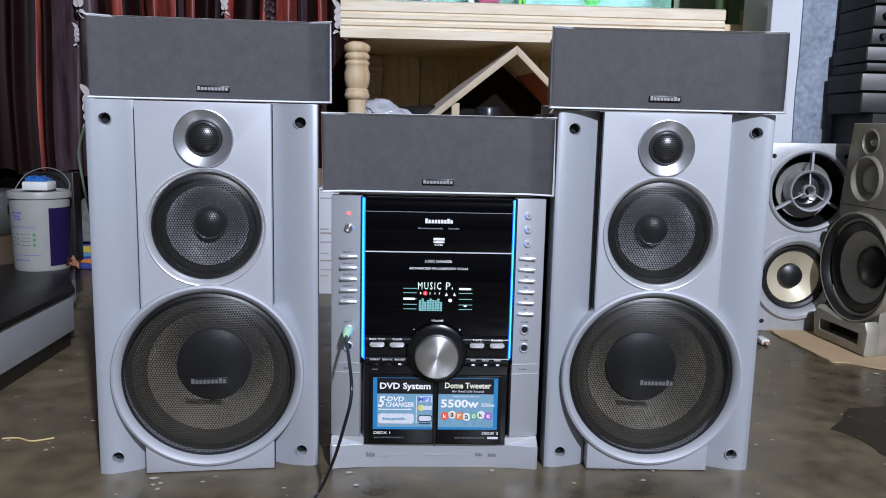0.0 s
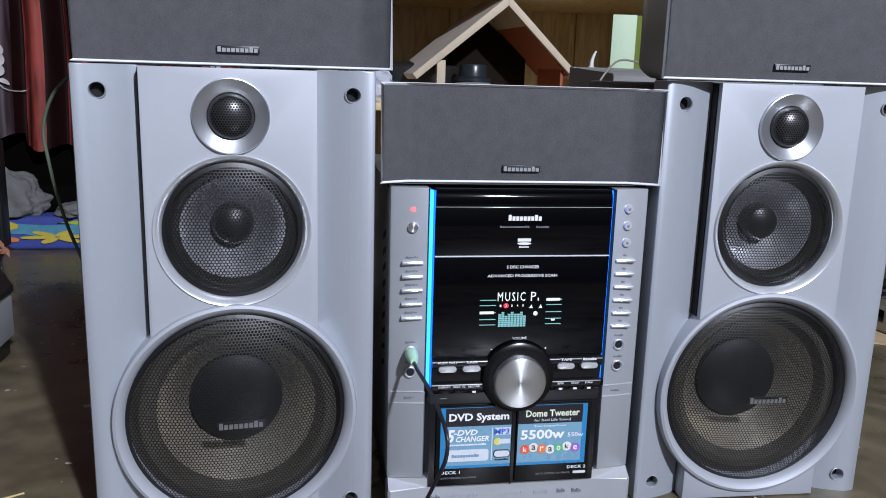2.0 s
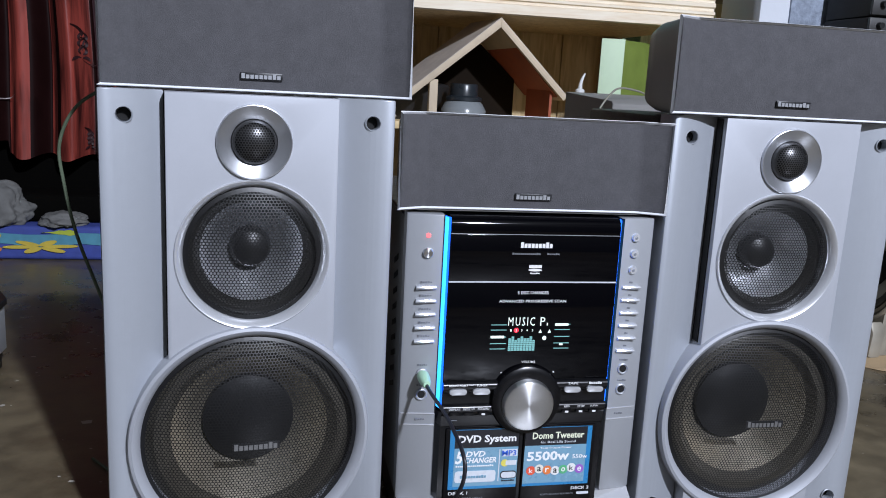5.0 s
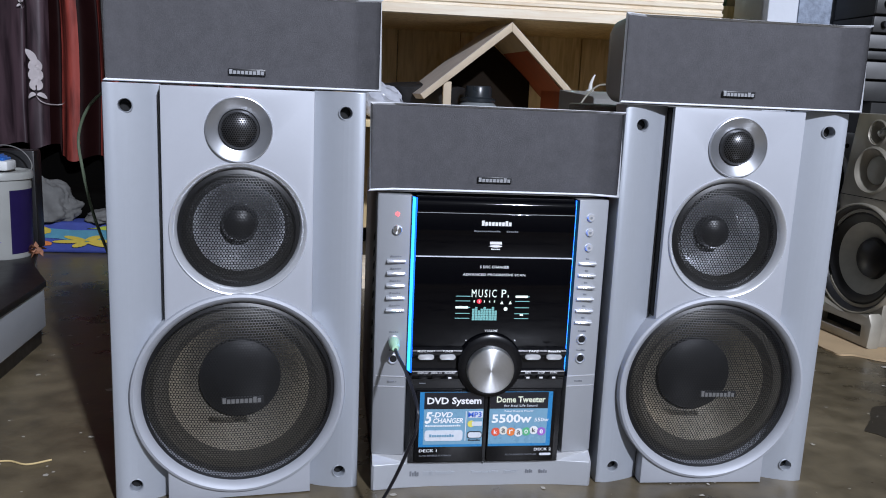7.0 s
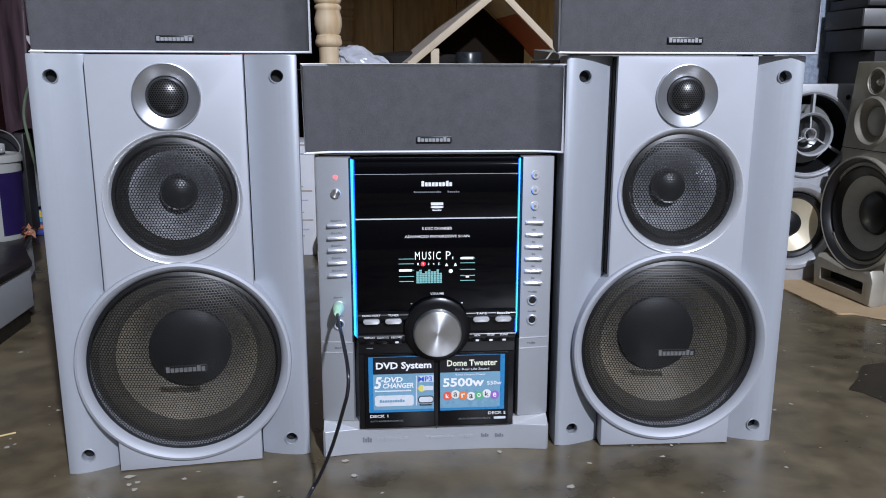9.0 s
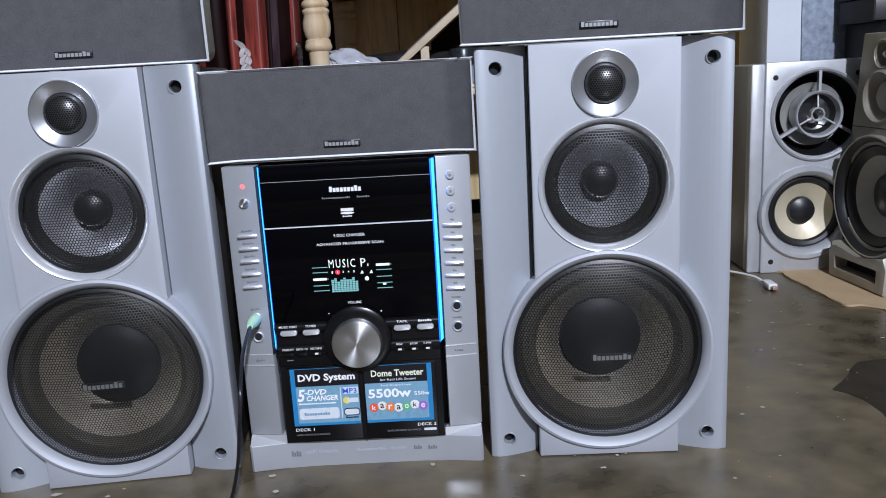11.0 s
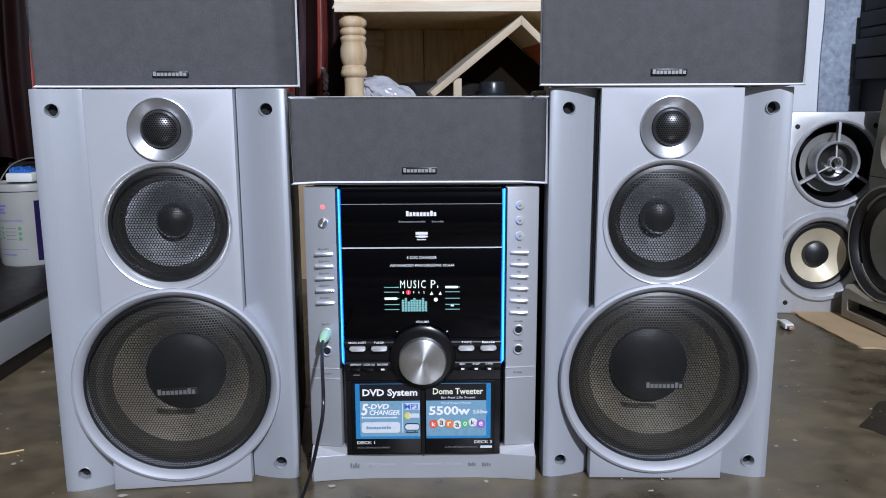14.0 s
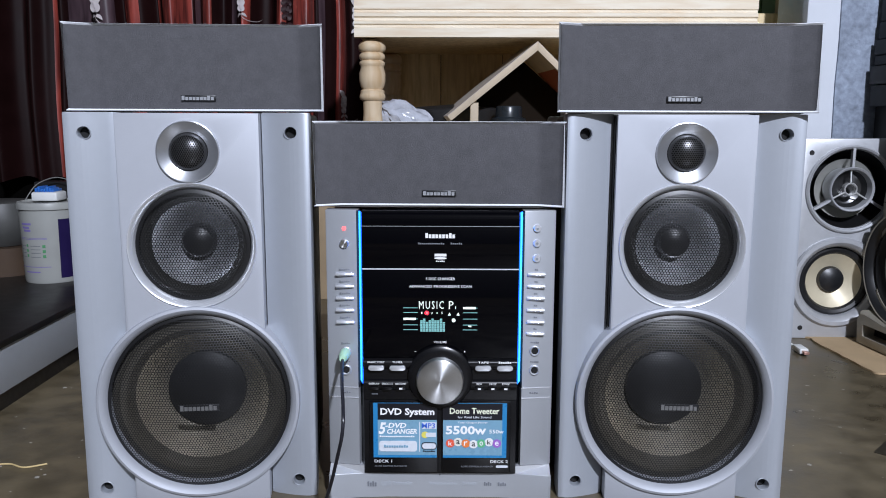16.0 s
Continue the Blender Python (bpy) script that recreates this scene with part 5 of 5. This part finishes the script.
CHROME = material("chrome", (0.75, 0.75, 0.74), 0.28, 0.55, vary=0.03, scale=100)
old = thing("old_loudspeaker", pose(0.8210, 1.648, 0, 0, 0, -1.5), "worn silver two-way loudspeaker without grille, on the floor", "loudspeaker")
OW, OH = 0.092, 0.398
part("cabinet", box(-OW - 0.022, OW - 0.004, 0.02, 0.20, 0, OH - 0.004, 0.003), material("faded_vinyl", (0.26, 0.245, 0.22), 0.6, vary=0.12, scale=20), old, "faded grey cabinet")
T, W = (0.004, 0.300), (-0.008, 0.116)
cut(bpy.data.objects[old.children[0].name], [driver_rod(0.076, T[1], -0.02, 0.10, T[0]), driver_rod(0.070, W[1], -0.02, 0.10, W[0])])
part("side_trim", box(-OW - 0.024, -OW + 0.002, 0.006, 0.03, 0.0, OH - 0.002, 0.004), SPK_SIL, old, "silver side strip")
fr = part("baffle", box(-OW, OW, 0, 0.022, 0, OH, 0.003), SPK_SIL, old, "silver front baffle")
T, W = (0.004, 0.300), (-0.008, 0.116)
cut(fr, [driver_rod(0.077, T[1], -0.02, 0.05, T[0]), driver_rod(0.072, W[1], -0.02, 0.05, W[0])])
for x, z in ((-0.074, 0.370), (0.074, 0.372), (-0.072, 0.022)):
    part("bolt", lathe([(0, -0.001), (0.004, -0.001), (0.0055, 0.0005)], x, z, 0, n=16), BLACK, fr, "dark bolt")
u = part("horn", lathe([(0.086, 0.004), (0.0855, -0.004), (0.0825, -0.0065), (0.079, -0.004), (0.077, 0.006), (0.072, 0.03), (0.070, 0.045)], T[0], T[1], n=64), SPK_SIL, old, "silver ring of the upper driver")
part("dark_bowl", lathe([(0.077, 0.006), (0.072, 0.022), (0.066, 0.042), (0.0, 0.07)], T[0], T[1], n=48), BLACK, u)
part("cream_disc", lathe([(0.058, 0.018), (0.045, 0.030), (0.03, 0.042)], T[0] - 0.004, T[1], n=40), material("dull_metal_cone", (0.42, 0.42, 0.39), 0.45, 0.4, vary=0.1, scale=60), u, "dull silver inner cone")
part("throat", lathe([(0.040, 0.034), (0.042, 0.0), (0.0435, -0.008), (0.0420, -0.011), (0.0385, -0.008), (0.0365, 0.006), (0.034, 0.026), (0.0, 0.030)], T[0], T[1], n=48), SPK_SIL, u, "grey metal horn throat")
part("throat_bowl", lathe([(0.0362, 0.008), (0.030, 0.020), (0.016, 0.026), (0.0, 0.027)], T[0], T[1], n=40), DOME_MESH, u, "dark shiny bowl of the horn")
part("phase_plug", lathe([(0.0125, 0.010), (0.0130, -0.003), (0.0115, -0.005), (0.0098, -0.003), (0.0095, 0.010)], T[0], T[1], n=28), CHROME, u, "small bright ring at the centre")
for k in range(3):
    a = radians(90 + 120 * k)
    c, s_ = math.cos(a), math.sin(a)
    part("spoke", prism([(T[0] + 0.042 * c - 0.0022 * s_, T[1] + 0.042 * s_ + 0.0022 * c), (T[0] + 0.079 * c - 0.0026 * s_, T[1] + 0.079 * s_ + 0.0026 * c), (T[0] + 0.079 * c + 0.0026 * s_, T[1] + 0.079 * s_ - 0.0026 * c), (T[0] + 0.042 * c + 0.0022 * s_, T[1] + 0.042 * s_ - 0.0022 * c)], -0.006, 0.004, "y"), SPK_SIL, u, "silver spoke")
    part("strut", tube([(T[0] + 0.012 * c, -0.001, T[1] + 0.012 * s_), (T[0] + 0.038 * c, 0.002, T[1] + 0.038 * s_)], 0.0016, 8, 0), CHROME, u, "thin chrome strut")
w2 = part("woofer", lathe([(0.0900, 0.006), (0.0900, -0.004), (0.087, -0.008), (0.080, -0.008), (0.073, -0.003), (0.069, 0.008), (0.068, 0.03)], W[0], W[1], n=64), SPK_SIL, old, "silver ring of the woofer")
part("surround", lathe([(0.069, 0.010), (0.064, 0.006), (0.058, 0.008), (0.0545, 0.014)], W[0], W[1], n=56), BLACK, w2, "black torn surround")
part("cone", lathe([(0.0555, 0.013), (0.040, 0.024), (0.022, 0.034)], W[0], W[1], n=56), CREAM_CONE, w2, "shiny cream cone")
part("dust_cap", lathe([(0.0265, 0.031), (0.024, 0.022), (0.014, 0.017), (0, 0.0155)], W[0], W[1], n=36), CAP, w2, "black dust cap")

# champagne speaker leaning at an angle
old2 = thing("tall_old_loudspeaker", pose(0.882, 1.530, 0.0045, 0, 0, -84), "worn champagne loudspeaker with a large bare woofer, on the floor", "loudspeaker")
part("cabinet", prism([(-0.078, 0.0), (0.078, 0.0), (0.070, 0.27), (0.052, 0.428), (-0.052, 0.428), (-0.070, 0.27)], 0.02, 0.20, "y", bevel=0.003), VINYL, old2, "dark cabinet")
cut(bpy.data.objects[old2.children[0].name], [driver_rod(0.088, 0.157, -0.03, 0.11, 0.0), driver_rod(0.034, 0.328, -0.02, 0.08, 0.0)])
b2 = part("baffle", prism([(-0.074, 0.0), (0.074, 0.0), (0.076, 0.088), (0.072, 0.16), (0.080, 0.272), (0.058, 0.435), (-0.058, 0.435), (-0.080, 0.272), (-0.072, 0.16), (-0.076, 0.088)], -0.004, 0.022, "y", bevel=0.004), SPK_BRZ, old2, "champagne plastic front")
WX, WZ, MX = 0.0, 0.157, 0.0
cut(b2, [driver_rod(0.090, WZ, -0.03, 0.05, WX), driver_rod(0.036, 0.328, -0.02, 0.04, MX), driver_rod(0.020, 0.399, -0.02, 0.04, MX)])
part("cross_seam", box(-0.079, 0.079, -0.0045, -0.0030, 0.2745, 0.2758), HOLE, b2, "thin dark seam")
foot = part("foot_block", prism([(-0.082, 0.0), (0.082, 0.0), (0.086, 0.046), (0.076, 0.066), (0.058, 0.060), (0.0, 0.046), (-0.058, 0.060), (-0.076, 0.066), (-0.086, 0.046)], -0.034, -0.0045, "y", bevel=0.006), SPK_BRZ, old2, "grimy moulded foot with a slot port")
cut(foot, [prism(rounded(-0.062, 0.062, 0.018, 0.041, 0.003), -0.06, -0.008, "y")])
part("port", box(-0.061, 0.061, -0.0095, -0.0080, 0.0185, 0.0405), HOLE, foot, "dark slot port")
w3 = part("woofer", lathe([(0.104, 0.010), (0.106, -0.010), (0.1035, -0.015), (0.100, -0.013), (0.095, -0.003), (0.090, 0.006), (0.088, 0.03)], WX, WZ, n=72), BLACK, old2, "black woofer bowl")
part("rim", lathe([(0.104, 0.012), (0.108, -0.010), (0.1075, -0.0150), (0.1055, -0.0165), (0.1035, -0.0155)], WX, WZ, n=72), SPK_BRZ, w3, "thin champagne rim")
part("surround", lathe([(0.093, 0.000), (0.086, -0.003), (0.077, 0.001), (0.070, 0.008)], WX, WZ, n=56), BLACK, w3)
part("cone", lathe([(0.071, 0.006), (0.054, 0.020), (0.030, 0.034)], WX, WZ, n=56), GREY_CONE, w3, "grey paper cone")
part("dust_cap", lathe([(0.041, 0.026), (0.037, 0.018), (0.022, 0.011), (0, 0.009)], WX, WZ, n=40), CAP, w3, "large black dust cap")
m3 = part("midrange", lathe([(0.046, 0.002), (0.046, -0.006), (0.042, -0.010), (0.036, -0.004), (0.026, 0.008), (0.020, 0.014), (0, 0.016)], MX, 0.328, n=48), SPK_BRZ, old2, "champagne midrange ring")
part("cone", lathe([(0.027, 0.006), (0.016, -0.002), (0, -0.005)], MX, 0.328, n=36), GREY_CONE, m3, "clouded grey dome")
t3 = part("tweeter", lathe([(0.026, 0.002), (0.026, -0.004), (0.023, -0.006), (0.018, 0.004), (0.008, 0.012), (0, 0.012)], MX, 0.399, n=40), SPK_BRZ, old2, "small tweeter ring")
part("phase_plug", lathe([(0, -0.006), (0.006, 0.0), (0.012, 0.010)], MX, 0.399, n=20), CHROME, t3, "chrome plug")

# stacked hi-fi components against the wall
# near-black carcass, back and case sides carry the shadow right of the pier
RACK_SHADE = material("rack_shade_black", (0.006, 0.0055, 0.005), 0.7, vary=0.2, scale=20)
rack = thing("equipment_rack", pose(0.972, 1.70, 0), "tall equipment rack by the pier, near-black for the shade there", "rack")
part("carcass", box(0, 0.5, 0, 0.17, 0, 0.462, 0.003), RACK_SHADE, rack)
part("back_panel", box(0, 0.5, 0.155, 0.17, 0.462, 1.9, 0.003), RACK_SHADE, rack)
COMP = material("component_grey", (0.13, 0.13, 0.13), 0.45, 0.2, vary=0.06, scale=40)
COMP_DARK = material("component_dark", (0.03, 0.03, 0.03), 0.45, vary=0.1, scale=40)
for k, (z, h, x) in enumerate(((0.462, 0.045, 0.950), (0.508, 0.039, 0.946), (0.548, 0.021, 0.954), (0.570, 0.032, 0.952), (0.603, 0.036, 0.958), (0.640, 0.046, 0.960), (0.687, 0.05, 0.960))):
    c = thing("hifi_component", pose(x, 1.708, z), "grey hi-fi component with a plain front, stacked in the dark rack", "hi-fi component", "stacked hi-fi components")
    part("case", box(0.002, 0.43, 0.008, 0.15, 0.0, h - 0.001, 0.002), RACK_SHADE, c)
    front_plate = part("front", box(0, 0.43, 0, 0.0075, 0.002, h - 0.002, 0.002), COMP if k in (1, 3) else COMP_DARK, c, "plain front panel")
    if k >= 4:
        part("knob", lathe([(0, -0.010), (0.006, -0.010), (0.007, 0.0)], 0.022, h / 2, 0, n=20), BLACK, front_plate, "small round knob")
        part("knob", lathe([(0, -0.010), (0.005, -0.010), (0.006, 0.0)], 0.045, h / 2, 0, n=20), BLACK, front_plate, "small round knob")

# ---------------------------------------------------------------- floor litter
CARD = material("torn_cardboard", (0.46, 0.33, 0.19), 0.85, vary=0.1, scale=20, bump=0.15, bump_scale=200)
rim = spline([(0.715, 1.668, 0), (0.762, 1.648, 0), (0.765, 1.600, 0), (0.775, 1.500, 0), (0.782, 1.425, 0), (0.815, 1.412, 0), (0.850, 1.384, 0), (0.905, 1.350, 0)], 6)
pts = [(v.x + 0.004 * noise.noise(Vector((v.y * 40, 3, 0))), v.y + 0.004 * noise.noise(Vector((v.x * 40, 7, 0)))) for v in rim]
pts += [(1.15, 1.30), (1.2, 1.69), (0.72, 1.69)]
tagged(part("cardboard_sheet", prism(pts, 0.0005, 0.0040, "z"), CARD), "torn brown cardboard sheet lying flat on the floor", "cardboard")
usb = thing("white_cable", pose(0, 0, 0), "white charging cable with a plug lying on the floor", "cable")
part("cord", tube([(0.56, 1.78, 0.0025), (0.60, 1.72, 0.004), (0.66, 1.65, 0.010), (0.694, 1.592, 0.012), (0.705, 1.563, 0.007)], 0.0022, 8), WHITE_PLASTIC, usb)
part("plug", box(0.700, 0.717, 1.530, 1.566, 0.0012, 0.0125, 0.003), WHITE_PLASTIC, usb, "white plug")
part("tip", box(0.7035, 0.7135, 1.519, 1.531, 0.004, 0.0095, 0.001), material("rosy_metal", (0.55, 0.32, 0.26), 0.3, 0.6, vary=0.05), usb, "coppery plug tip")
# a cast shadow, laid on the floor as a thin darker sheet
CAST_SHADE = material("shaded_cement", (0.026, 0.020, 0.012), 0.40, vary=0.25, scale=30, bump=0.12, bump_scale=90)
stain = prism([(v.x + 0.004 * noise.noise(v * 60), v.y + 0.004 * noise.noise(v * 45)) for v in spline([(x, y, 0) for x, y in [(0.612, 1.087), (0.628, 1.066), (0.637, 1.028), (0.640, 0.985), (0.70, 0.93), (0.95, 0.92), (0.98, 1.16), (0.80, 1.19), (0.72, 1.18), (0.68, 1.168), (0.64, 1.115), (0.6125, 1.0885)]], 5)], 0.0002, 0.0006, "z")
structure("damp_patch", stain, CAST_SHADE, "cast shadow painted as a dark patch on the cement floor", "stain")
STRAW = material("straw", (0.55, 0.42, 0.2), 0.7, vary=0.1, scale=60)
straw = tagged(part("straw", tube([(-0.520, 1.018, 0.0016), (-0.500, 1.019, 0.0022), (-0.478, 1.010, 0.0020), (-0.455, 1.022, 0.0016)], 0.0012, 6), STRAW), "dry straw lying on the cement floor", "straw")
flake = material("pale_fleck", (0.42, 0.39, 0.34), 0.8, vary=0.1, scale=60)
bm = bmesh.new()
rng = random.Random(4)
for i in range(560):
    x, y = rng.uniform(-0.62, 1.1), rng.uniform(0.45, 1.9)
    s = rng.uniform(0.0008, 0.0036) * (2.4 if rng.random() < 0.08 else 1)
    q = rng.uniform(0, 6.28)
    vs = [bm.verts.new((x + s * rng.uniform(0.5, 1.6) * math.cos(q + k * 1.257), y + s * rng.uniform(0.5, 1.3) * math.sin(q + k * 1.257), 0.0009)) for k in range(5)]
    bm.faces.new(vs)
tagged(part("floor_flecks", bm, flake), "scattered pale paint flecks and chips on the floor", "debris", kind="stuff")
